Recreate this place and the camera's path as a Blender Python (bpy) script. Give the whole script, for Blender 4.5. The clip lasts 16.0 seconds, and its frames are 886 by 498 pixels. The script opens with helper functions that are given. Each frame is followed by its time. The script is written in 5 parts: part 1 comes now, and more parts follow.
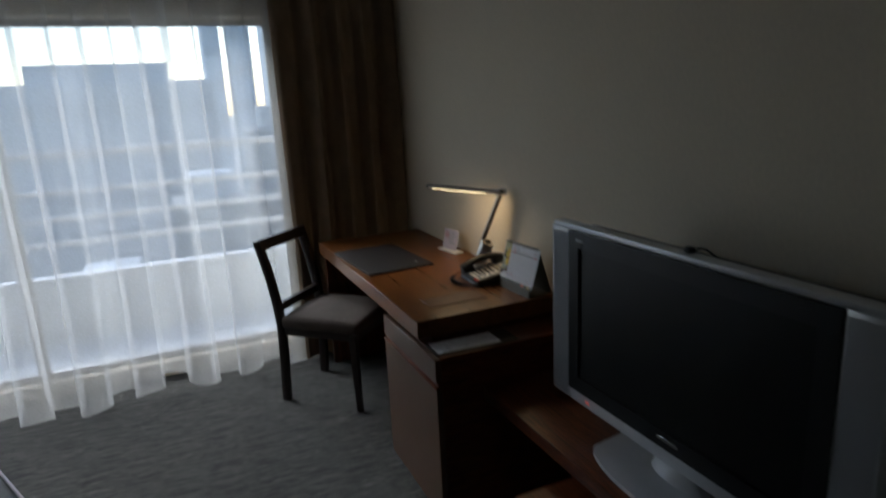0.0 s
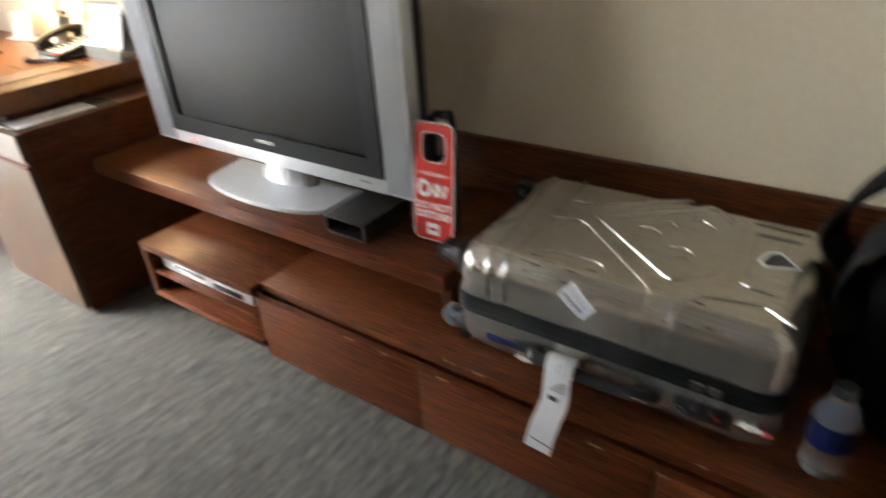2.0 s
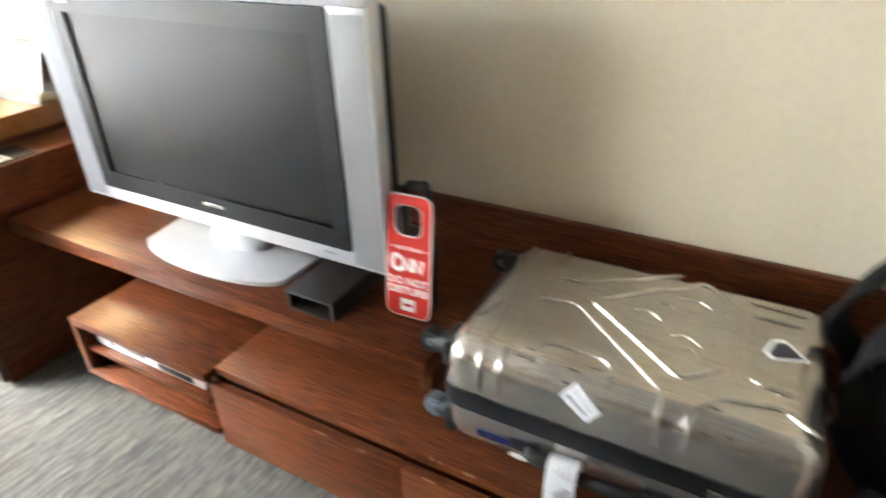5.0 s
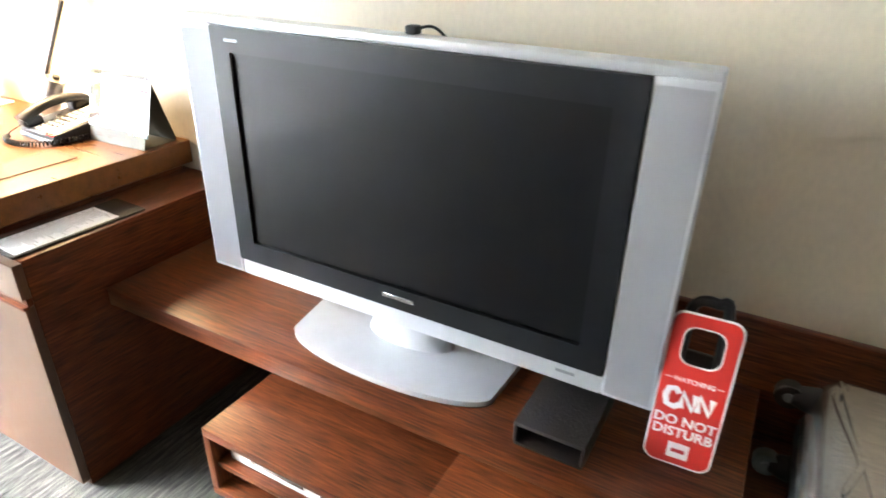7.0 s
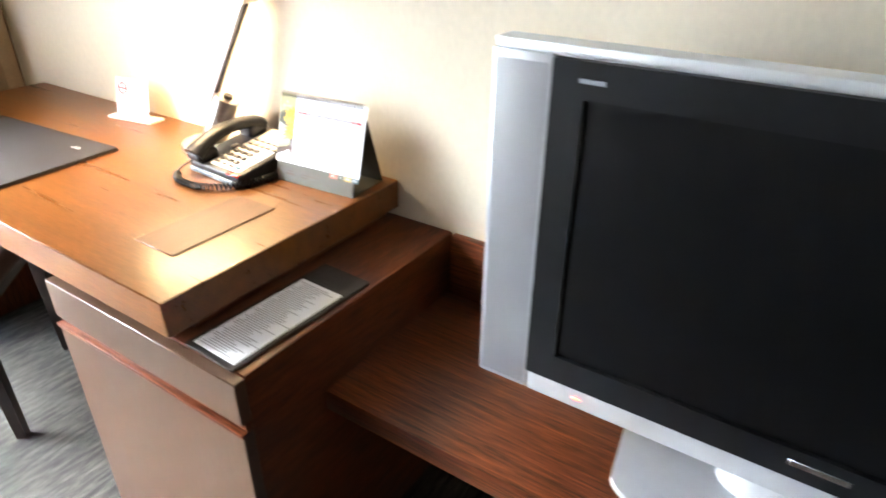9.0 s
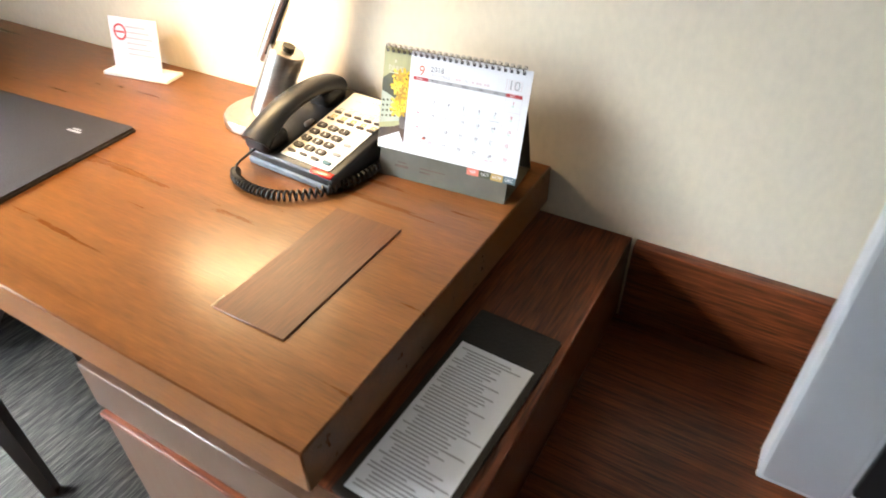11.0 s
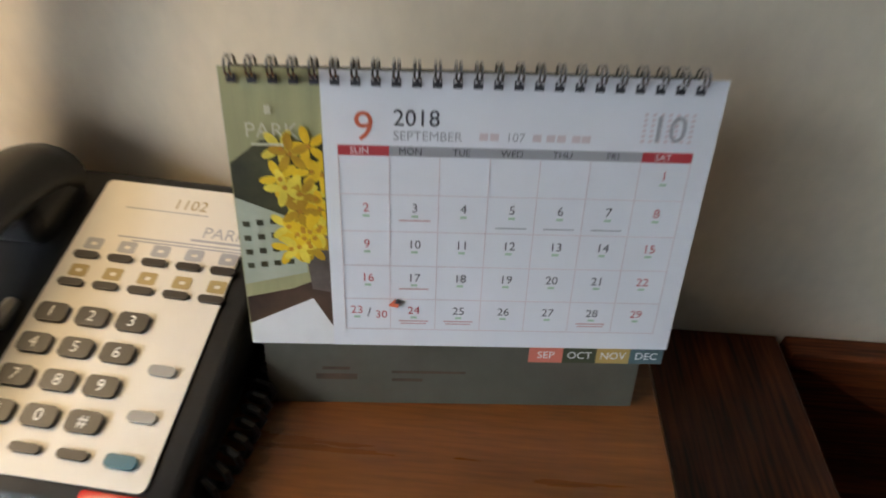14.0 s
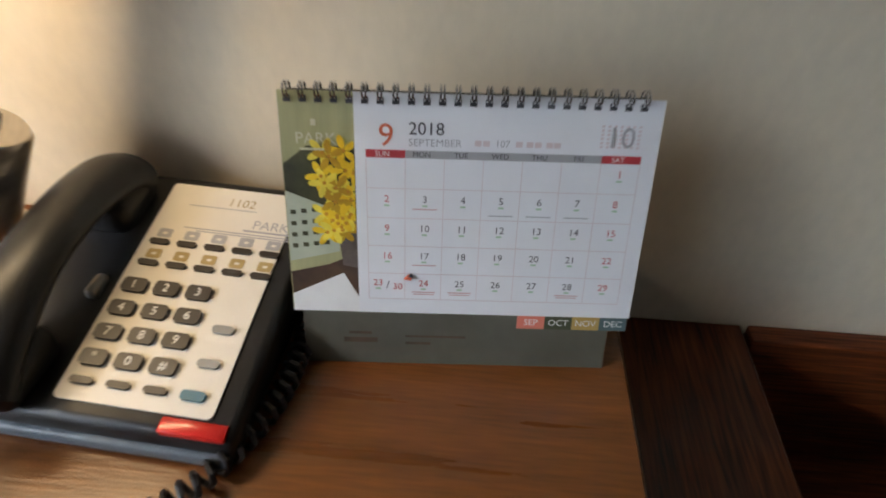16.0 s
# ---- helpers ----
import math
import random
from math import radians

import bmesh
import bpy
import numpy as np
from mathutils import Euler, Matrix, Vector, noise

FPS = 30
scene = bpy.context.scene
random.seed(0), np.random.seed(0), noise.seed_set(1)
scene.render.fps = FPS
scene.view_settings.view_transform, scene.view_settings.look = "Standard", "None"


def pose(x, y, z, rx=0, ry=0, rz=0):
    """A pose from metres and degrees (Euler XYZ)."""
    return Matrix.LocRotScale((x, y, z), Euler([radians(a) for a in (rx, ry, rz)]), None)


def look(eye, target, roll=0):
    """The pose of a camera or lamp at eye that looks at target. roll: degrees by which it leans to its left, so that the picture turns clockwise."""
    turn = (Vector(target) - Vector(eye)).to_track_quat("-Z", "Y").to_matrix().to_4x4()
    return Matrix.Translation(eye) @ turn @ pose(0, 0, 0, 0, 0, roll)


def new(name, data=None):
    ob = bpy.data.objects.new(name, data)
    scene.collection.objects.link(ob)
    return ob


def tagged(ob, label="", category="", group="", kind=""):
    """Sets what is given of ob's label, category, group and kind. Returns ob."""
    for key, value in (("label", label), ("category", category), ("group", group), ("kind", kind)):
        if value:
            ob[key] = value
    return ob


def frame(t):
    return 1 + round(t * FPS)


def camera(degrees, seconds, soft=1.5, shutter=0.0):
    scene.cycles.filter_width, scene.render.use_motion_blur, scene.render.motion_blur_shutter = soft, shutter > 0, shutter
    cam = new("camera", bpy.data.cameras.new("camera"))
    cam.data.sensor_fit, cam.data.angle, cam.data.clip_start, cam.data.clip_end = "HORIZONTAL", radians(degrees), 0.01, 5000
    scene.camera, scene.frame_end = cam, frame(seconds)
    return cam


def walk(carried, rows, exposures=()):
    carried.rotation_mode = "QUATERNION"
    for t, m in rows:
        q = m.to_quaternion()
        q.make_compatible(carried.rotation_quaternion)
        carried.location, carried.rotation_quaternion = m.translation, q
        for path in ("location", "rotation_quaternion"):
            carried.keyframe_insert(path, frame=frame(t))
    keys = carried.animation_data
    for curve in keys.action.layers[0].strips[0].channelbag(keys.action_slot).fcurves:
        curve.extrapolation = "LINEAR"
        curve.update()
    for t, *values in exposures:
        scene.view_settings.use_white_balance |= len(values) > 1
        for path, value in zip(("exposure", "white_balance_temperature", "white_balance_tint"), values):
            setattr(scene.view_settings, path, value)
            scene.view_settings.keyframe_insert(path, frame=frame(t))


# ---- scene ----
cam = camera(70.5, 16.0, soft=1.8, shutter=0.5)
PATH = [
    (0, (2.017, -1.377, 1.547), (0.234, -0.606, 1.071), -2.9),
    (0.5, (2.084, -1.314, 1.51), (0.384, -0.492, 0.852), -4.0),
    (1, (2.159, -1.312, 1.455), (0.543, -0.353, 0.772), -3.8),
    (1.5, (2.187, -1.319, 1.355), (0.812, -0.149, 0.493), -3.7),
    (1.6, (2.164, -1.317, 1.34), (0.871, -0.096, 0.426), -4.2),
    (2, (2.266, -1.326, 1.237), (1.224, 0.051, 0.228), -4.0),
    (2.5, (2.358, -1.327, 1.209), (1.65, 0.181, 0.103), -1.7),
    (3, (2.41, -1.301, 1.229), (1.849, 0.246, 0.092), -1.8),
    (3.5, (2.408, -1.299, 1.23), (1.87, 0.27, 0.113), -1.3),
    (4, (2.381, -1.304, 1.244), (1.812, 0.278, 0.161), -2.4),
    (4.5, (2.289, -1.287, 1.259), (1.55, 0.278, 0.257), -1.2),
    (5, (2.102, -1.238, 1.317), (1.234, 0.264, 0.322), -1.9),
    (5.2, (2.04, -1.216, 1.318), (1.054, 0.267, 0.406), -1.4),
    (7.3, (1.411, -1.184, 1.307), (0.573, 0.387, 0.396), 1.1),
    (7.5, (1.35, -1.153, 1.301), (0.499, 0.393, 0.359), -0.2),
    (8, (1.206, -1.096, 1.302), (0.318, 0.429, 0.36), 0.8),
    (8.5, (1.027, -1.065, 1.304), (0.127, 0.433, 0.331), 1.7),
    (9, (0.825, -1.062, 1.309), (-0.14, 0.399, 0.342), 0.5),
    (9.2, (0.756, -1.065, 1.308), (-0.217, 0.4, 0.356), 0.2),
    (11.3, (0.234, -0.817, 1.274), (-0.52, 0.545, 0.019), -0.1),
    (11.5, (0.187, -0.801, 1.288), (-0.518, 0.614, 0.062), 0.8),
    (12, (0.079, -0.788, 1.316), (-0.456, 0.738, 0.138), 2.3),
    (12.5, (0.003, -0.762, 1.313), (-0.391, 0.815, 0.148), 1.3),
    (13, (-0.077, -0.633, 1.265), (-0.277, 0.966, 0.081), 2.6),
    (13.5, (-0.113, -0.465, 1.177), (-0.222, 1.054, -0.119), 1.8),
    (14, (-0.13, -0.354, 1.08), (-0.173, 1.075, -0.319), 2.8),
    (14.5, (-0.133, -0.316, 1.035), (-0.156, 1.088, -0.39), 3.2),
    (15, (-0.135, -0.305, 1.031), (-0.176, 1.083, -0.409), 3.3),
    (15.5, (-0.129, -0.337, 1.059), (-0.195, 1.064, -0.367), 2.6),
    (16, (-0.121, -0.436, 1.119), (-0.207, 1.053, -0.213), 2.0),
]
EXPO = (
    (0.0, -1.03, 6200, 8), (0.5, -0.88, 6250, 8), (1.0, 0.22, 6500, 9), (1.5, 1.62, 6700, 10), (2.0, 2.77, 7450, 10), (2.5, 3.52, 7450, 10), (3.0, 3.52, 7450, 10), (5.0, 3.77, 7250, 10),
    (7.5, 3.67, 6700, 10), (9.0, 2.97, 6600, 10), (11.5, 2.02, 6600, 10), (12.5, 1.27, 6550, 10), (13.5, 0.82, 6500, 9), (14.5, 0.52, 6300, 10), (16.0, 0.57, 6400, 10),
)
walk(cam, [(t, look(eye, target, roll)) for t, eye, target, roll in PATH], EXPO)
SKY, SUN, LAMP, SHEER = 0.48, 5.0, 0.85, 0.31

# ---- world, light ----
world = bpy.data.worlds.new("sky")
scene.world = world
world.use_nodes = True
wn = world.node_tree
sky = wn.nodes.new("ShaderNodeTexSky")
sky.sky_type, sky.sun_disc = "NISHITA", False
sky.sun_elevation, sky.sun_rotation = radians(40), radians(-65)
sky.dust_density, sky.air_density = 1.2, 1.0
wn.nodes["Background"].inputs["Strength"].default_value = SKY
wn.links.new(sky.outputs["Color"], wn.nodes["Background"].inputs["Color"])
sun = new("sun", bpy.data.lights.new("sun", "SUN"))
sun.data.energy, sun.data.angle, sun.data.color = SUN, radians(30), (0.96, 0.98, 1.0)
sun.matrix_basis = look((-6, -5.2, 5.0), (0, -1.5, 0))


# ---- materials ----
def mat(name, color, rough=0.5, metal=0.0, var=0.12, scale=8.0, stretch=(1, 1, 1), fine=0.0, fine_scale=200.0, bump=0.0,
        bump_scale=150.0, coat=0.0, color2=None, transmission=0.0, ior=1.45, emission=0.0, spec=0.5):
    m = bpy.data.materials.new(name)
    m.use_nodes = True
    nt = m.node_tree
    b = nt.nodes["Principled BSDF"]
    b.inputs["Roughness"].default_value, b.inputs["Metallic"].default_value = rough, metal
    b.inputs["Coat Weight"].default_value, b.inputs["Coat Roughness"].default_value = coat, 0.18
    b.inputs["Transmission Weight"].default_value, b.inputs["IOR"].default_value = transmission, ior
    b.inputs["Specular IOR Level"].default_value = spec
    tc = nt.nodes.new("ShaderNodeTexCoord")
    mp = nt.nodes.new("ShaderNodeMapping")
    mp.inputs["Scale"].default_value = stretch
    nt.links.new(tc.outputs["Object"], mp.inputs["Vector"])
    n1 = nt.nodes.new("ShaderNodeTexNoise")
    n1.inputs["Scale"].default_value, n1.inputs["Detail"].default_value, n1.inputs["Roughness"].default_value = scale, 6, 0.6
    nt.links.new(mp.outputs["Vector"], n1.inputs["Vector"])
    ramp = nt.nodes.new("ShaderNodeValToRGB")
    c2 = color2 or [c * (1 - var * 2) for c in color]
    ramp.color_ramp.elements[0].position, ramp.color_ramp.elements[1].position = 0.35, 0.65
    ramp.color_ramp.elements[0].color, ramp.color_ramp.elements[1].color = (*c2, 1), (*color, 1)
    nt.links.new(n1.outputs["Fac"], ramp.inputs["Fac"])
    out = ramp.outputs["Color"]
    if fine:
        n2 = nt.nodes.new("ShaderNodeTexNoise")
        n2.inputs["Scale"].default_value, n2.inputs["Detail"].default_value = fine_scale, 3
        nt.links.new(mp.outputs["Vector"], n2.inputs["Vector"])
        mr = nt.nodes.new("ShaderNodeMapRange")
        mr.inputs["From Min"].default_value, mr.inputs["From Max"].default_value = 0.3, 0.7
        mr.inputs["To Min"].default_value, mr.inputs["To Max"].default_value = 1 - fine, 1 + fine
        nt.links.new(n2.outputs["Fac"], mr.inputs["Value"])
        mx = nt.nodes.new("ShaderNodeVectorMath")
        mx.operation = "SCALE"
        nt.links.new(out, mx.inputs[0])
        nt.links.new(mr.outputs["Result"], mx.inputs["Scale"])
        out = mx.outputs["Vector"]
    nt.links.new(out, b.inputs["Base Color"])
    rr = nt.nodes.new("ShaderNodeMapRange")
    rr.inputs["To Min"].default_value, rr.inputs["To Max"].default_value = max(0.02, rough - 0.06), min(1, rough + 0.06)
    nt.links.new(n1.outputs["Fac"], rr.inputs["Value"])
    nt.links.new(rr.outputs["Result"], b.inputs["Roughness"])
    if bump:
        n3 = nt.nodes.new("ShaderNodeTexNoise")
        n3.inputs["Scale"].default_value, n3.inputs["Detail"].default_value = bump_scale, 4
        nt.links.new(mp.outputs["Vector"], n3.inputs["Vector"])
        bn = nt.nodes.new("ShaderNodeBump")
        bn.inputs["Strength"].default_value, bn.inputs["Distance"].default_value = bump, 0.003
        nt.links.new(n3.outputs["Fac"], bn.inputs["Height"])
        nt.links.new(bn.outputs["Normal"], b.inputs["Normal"])
    if emission:
        b.inputs["Emission Color"].default_value = (*color, 1)
        b.inputs["Emission Strength"].default_value = emission
    return m


def plain(name, color, rough=0.5, metal=0.0, **kw):
    return mat(name, color, rough, metal, var=0.05, scale=30, **kw)


wood_x = mat("mahogany_along_x", (0.125, 0.031, 0.0095), 0.34, var=0.2, scale=5, stretch=(0.5, 9, 9), fine=0.65, fine_scale=32, bump=0.12,
             bump_scale=40, coat=0.04, spec=0.35)
wood_y = mat("mahogany_along_y", (0.125, 0.031, 0.0095), 0.34, var=0.2, scale=5, stretch=(9, 0.5, 9), fine=0.65, fine_scale=32, bump=0.12,
             bump_scale=40, coat=0.04, spec=0.35)
wood_z = mat("mahogany_upright", (0.12, 0.03, 0.0095), 0.34, var=0.2, scale=5, stretch=(9, 9, 0.5), fine=0.65, fine_scale=32, bump=0.12,
             bump_scale=40, coat=0.04, spec=0.35)
wood_desk = mat("desk_veneer", (0.185, 0.064, 0.0145), 0.29, var=0.16, scale=4, stretch=(0.6, 8, 8), fine=0.22, fine_scale=45, bump=0.1,
                bump_scale=45, coat=0.12, spec=0.45)
wood_lid = mat("lid_veneer", (0.13, 0.042, 0.015), 0.45, var=0.16, scale=4, stretch=(8, 0.6, 8), fine=0.2, fine_scale=45, bump=0.1, bump_scale=45)
# pedestal front: grazing reflection put into a paler, greyer wood colour
wood_front_sheen = mat("sheen_paled_wood_front", (0.09, 0.047, 0.027), 0.34, var=0.1, scale=5, stretch=(9, 9, 0.6), fine=0.12, fine_scale=45, coat=0.3)
wood_chair = mat("dark_stained_wood", (0.025, 0.012, 0.008), 0.35, var=0.2, scale=8, stretch=(6, 6, 0.8), fine=0.2, fine_scale=60, bump=0.08)
wood_worn = mat("chipped_edge", (0.42, 0.26, 0.15), 0.6, var=0.3, scale=60)
wallpaper = mat("cream_wallpaper", (0.81, 0.71, 0.55), 0.85, var=0.02, scale=2.5, fine=0.035, fine_scale=90, stretch=(1, 1, 0.6), bump=0.09, bump_scale=160)
paint_white = mat("white_wall_paint", (0.6, 0.59, 0.565), 0.8, var=0.02, scale=3, fine=0.02, fine_scale=120, bump=0.12, bump_scale=220)
# beige, taupe and ceiling colours lowered so they bounce less light
low_bounce_beige = mat("low_bounce_beige_paint", (0.24, 0.2, 0.165), 0.8, var=0.03, scale=3, fine=0.03, fine_scale=120, bump=0.12, bump_scale=220)
low_bounce_taupe = mat("low_bounce_taupe_paint", (0.13, 0.105, 0.08), 0.8, var=0.03, scale=3, fine=0.03, fine_scale=120, bump=0.12, bump_scale=220)
paint_ceiling = mat("ceiling_paint", (0.45, 0.44, 0.42), 0.9, var=0.02, scale=2, bump=0.1)
carpet = mat("grey_streaked_carpet", (0.088, 0.084, 0.072), 0.95, scale=26, stretch=(3.4, 0.22, 1), color2=(0.016, 0.0155, 0.0135), fine=0.75, fine_scale=95,
             bump=1.0, bump_scale=150)
drape_cloth = mat("brown_drape", (0.27, 0.19, 0.12), 0.9, var=0.12, scale=6, fine=0.1, fine_scale=220, bump=0.2, bump_scale=300)
seat_cloth = mat("taupe_upholstery", (0.12, 0.09, 0.072), 0.85, var=0.12, scale=10, fine=0.15, fine_scale=300, bump=0.3, bump_scale=400)
silver = mat("silver_plastic", (0.64, 0.65, 0.665), 0.36, 0.4, var=0.03, scale=20, fine=0.02, fine_scale=400)
silver_dark = mat("grille_slot", (0.36, 0.37, 0.39), 0.5, 0.3, var=0.03)
black_gloss = mat("black_bezel", (0.008, 0.0085, 0.0095), 0.4, var=0.1, scale=20, spec=0.35)
screen_mat = mat("dark_screen", (0.004, 0.004, 0.0045), 0.36, var=0.15, scale=3, spec=0.3)
black_plastic = mat("black_plastic", (0.018, 0.018, 0.019), 0.42, var=0.15, scale=25, bump=0.05, bump_scale=500)
charcoal = mat("charcoal_handset", (0.014, 0.0145, 0.016), 0.38, var=0.1, scale=25, bump=0.06, bump_scale=700)
black_leather = mat("black_leather", (0.025, 0.02, 0.018), 0.45, var=0.2, scale=20, bump=0.5, bump_scale=260)
brown_leather = mat("dark_brown_leather", (0.02, 0.014, 0.012), 0.6, var=0.15, scale=20, bump=0.4, bump_scale=300)
nylon = mat("black_nylon", (0.007, 0.007, 0.0075), 0.8, spec=0.3, var=0.25, scale=12, fine=0.2, fine_scale=300, bump=0.5, bump_scale=350)
mesh_cloth = mat("black_air_mesh", (0.0065, 0.007, 0.008), 0.85, spec=0.2, var=0.2, scale=20, fine=0.3, fine_scale=500, bump=0.7, bump_scale=420)
webbing = mat("strap_webbing", (0.008, 0.008, 0.0085), 0.75, spec=0.3, var=0.2, scale=30, bump=0.5, bump_scale=300)
shell_mat = mat("brushed_bronze_shell", (0.5, 0.462, 0.41), 0.26, 0.85, var=0.05, scale=3, stretch=(0.3, 1, 9), fine=0.22, fine_scale=60, coat=0.2)
shell_top = mat("brushed_bronze_lid", (0.5, 0.462, 0.41), 0.25, 0.85, var=0.05, scale=3, stretch=(0.3, 7, 7), fine=0.22, fine_scale=60, coat=0.2)
rubber = mat("dark_rubber", (0.012, 0.0125, 0.014), 0.5, var=0.15, scale=30)
grey_blue = mat("grey_wheel_cap", (0.14, 0.17, 0.2), 0.4, var=0.1, scale=30)
steel = mat("brushed_steel", (0.62, 0.58, 0.52), 0.3, 1.0, var=0.08, scale=10, stretch=(1, 1, 20), fine=0.08, fine_scale=60)
chrome = mat("chrome", (0.75, 0.75, 0.76), 0.15, 1.0, var=0.04, scale=20)
paper = mat("white_paper", (0.82, 0.83, 0.86), 0.7, var=0.02, scale=15)
card_lilac = mat("pale_lilac_card", (0.7, 0.62, 0.68), 0.7, var=0.05, scale=15)
card_pale = mat("pale_sage_print", (0.62, 0.6, 0.42), 0.6, var=0.05, scale=15)
card_olive = mat("olive_grey_card", (0.105, 0.1, 0.075), 0.6, var=0.12, scale=20)
photo_sage = mat("photo_sage", (0.42, 0.4, 0.2), 0.5, color2=(0.34, 0.33, 0.17), scale=8, stretch=(14, 1, 1))
photo_dark = mat("photo_dark", (0.07, 0.07, 0.03), 0.5, var=0.3, scale=40)
photo_teal = mat("photo_teal", (0.5, 0.54, 0.42), 0.5, var=0.1, scale=30)
photo_brown = mat("photo_brown", (0.09, 0.05, 0.03), 0.5, var=0.3, scale=30)
photo_vase = mat("photo_vase", (0.2, 0.16, 0.14), 0.5, var=0.3, scale=30)
petal = mat("petal_yellow", (0.85, 0.6, 0.02), 0.5, color2=(0.7, 0.42, 0.01), scale=60)
petal_deep = mat("petal_amber", (0.6, 0.36, 0.01), 0.5, color2=(0.4, 0.22, 0.01), scale=60)
petal_pale = mat("petal_lemon", (0.9, 0.72, 0.08), 0.5, var=0.15, scale=60)
petal_core = mat("petal_orange", (0.65, 0.3, 0.02), 0.5, var=0.2, scale=60)
red_card = mat("red_card", (0.62, 0.035, 0.025), 0.4, var=0.06, scale=15)
faded_red = plain("faded_red_ink", (0.62, 0.36, 0.36), 0.6)
red_ink = plain("red_ink", (0.5, 0.05, 0.06), 0.6)
orange_ink = plain("orange_ink", (0.7, 0.16, 0.08), 0.6)
grey_ink = plain("grey_ink", (0.42, 0.42, 0.44), 0.6)
line_ink = plain("pale_rule_ink", (0.72, 0.62, 0.63), 0.6)
black_ink = plain("black_ink", (0.05, 0.05, 0.06), 0.6)
white_ink = plain("white_ink", (0.85, 0.85, 0.84), 0.5)
gold_ink = plain("gold_ink", (0.42, 0.32, 0.14), 0.5)
green_ink = plain("green_ink", (0.45, 0.62, 0.45), 0.6)
tab_coral = plain("tab_coral", (0.7, 0.2, 0.14), 0.6)
tab_green = plain("tab_green", (0.06, 0.07, 0.035), 0.6)
tab_ochre = plain("tab_ochre", (0.5, 0.33, 0.1), 0.6)
tab_slate = plain("tab_slate", (0.08, 0.13, 0.14), 0.6)
plate_mat = mat("ivory_faceplate", (0.78, 0.74, 0.66), 0.45, var=0.03, scale=20)
key_mat = plain("dark_key", (0.035, 0.03, 0.028), 0.4)
key_grey = plain("grey_key", (0.3, 0.3, 0.29), 0.4)
key_teal = plain("teal_key", (0.03, 0.14, 0.2), 0.35)
red_lens = mat("red_lens", (0.55, 0.02, 0.015), 0.25, var=0.05, scale=20, coat=0.5)
blue_cap = plain("blue_cap", (0.02, 0.42, 0.72), 0.4)
blue_label = mat("blue_label", (0.008, 0.016, 0.09), 0.35, var=0.3, scale=60)
tag_blue = plain("tag_blue", (0.2, 0.52, 0.75), 0.5)
yellow_thread = plain("yellow_thread", (0.75, 0.55, 0.03), 0.6)
concrete = mat("pale_balcony_paint", (0.88, 0.89, 0.9), 0.8, var=0.05, scale=6, bump=0.2)
alu = mat("aluminium_frame", (0.5, 0.5, 0.5), 0.4, 0.8, var=0.05, scale=20)
# the air's haze over the city is mixed into the next four colours
city_far = mat("haze_tinted_blue_facade", (0.62, 0.69, 0.74), 0.9, var=0.06, scale=0.05)
city_mid = mat("haze_tinted_grey_facade", (0.6, 0.64, 0.67), 0.9, var=0.08, scale=0.08)
city_roof = mat("haze_tinted_roofs", (0.46, 0.475, 0.48), 0.9, var=0.15, scale=0.1)
pane_dark = mat("haze_tinted_pane", (0.4, 0.46, 0.52), 0.3, var=0.1, scale=0.5)
ground_mat = mat("city_ground", (0.5, 0.51, 0.51), 0.95, var=0.2, scale=0.05)
acrylic = mat("clear_acrylic", (0.9, 0.9, 0.9), 0.05, var=0.0, transmission=1.0, ior=1.3)
pet = mat("clear_bottle_plastic", (0.97, 0.98, 0.99), 0.03, var=0.0, transmission=0.93, ior=1.2)
glass_mat = mat("window_glass", (0.95, 0.97, 0.97), 0.02, var=0.0, transmission=1.0, ior=1.03)
tube_glow = mat("lamp_tube", (1.0, 0.75, 0.4), 0.4, var=0.0, emission=12.0)
led_red = mat("red_led", (1.0, 0.1, 0.05), 0.4, var=0.0, emission=1.5)


def sheer_material():
    m = bpy.data.materials.new("white_voile")
    m.use_nodes = True
    nt = m.node_tree
    for n in list(nt.nodes):
        if n.type != "OUTPUT_MATERIAL":
            nt.nodes.remove(n)
    out = nt.nodes["Material Output"]
    tr = nt.nodes.new("ShaderNodeBsdfTransparent")
    tr.inputs["Color"].default_value = (0.97, 0.98, 1, 1)
    tl = nt.nodes.new("ShaderNodeBsdfTranslucent")
    df = nt.nodes.new("ShaderNodeBsdfDiffuse")
    tc = nt.nodes.new("ShaderNodeTexCoord")
    nz = nt.nodes.new("ShaderNodeTexNoise")
    nz.inputs["Scale"].default_value, nz.inputs["Detail"].default_value = 160, 3
    nt.links.new(tc.outputs["Object"], nz.inputs["Vector"])
    rp = nt.nodes.new("ShaderNodeMapRange")
    rp.inputs["To Min"].default_value, rp.inputs["To Max"].default_value = SHEER - 0.08, SHEER + 0.08
    nt.links.new(nz.outputs["Fac"], rp.inputs["Value"])
    for n in (tl, df):
        n.inputs["Color"].default_value = (0.88, 0.865, 0.83, 1)
    a, b = nt.nodes.new("ShaderNodeMixShader"), nt.nodes.new("ShaderNodeMixShader")
    a.inputs["Fac"].default_value = 0.4
    nt.links.new(tl.outputs[0], a.inputs[1])
    nt.links.new(df.outputs[0], a.inputs[2])
    nt.links.new(rp.outputs["Result"], b.inputs["Fac"])
    nt.links.new(tr.outputs[0], b.inputs[1])
    nt.links.new(a.outputs[0], b.inputs[2])
    nt.links.new(b.outputs[0], out.inputs["Surface"])
    return m


voile = sheer_material()


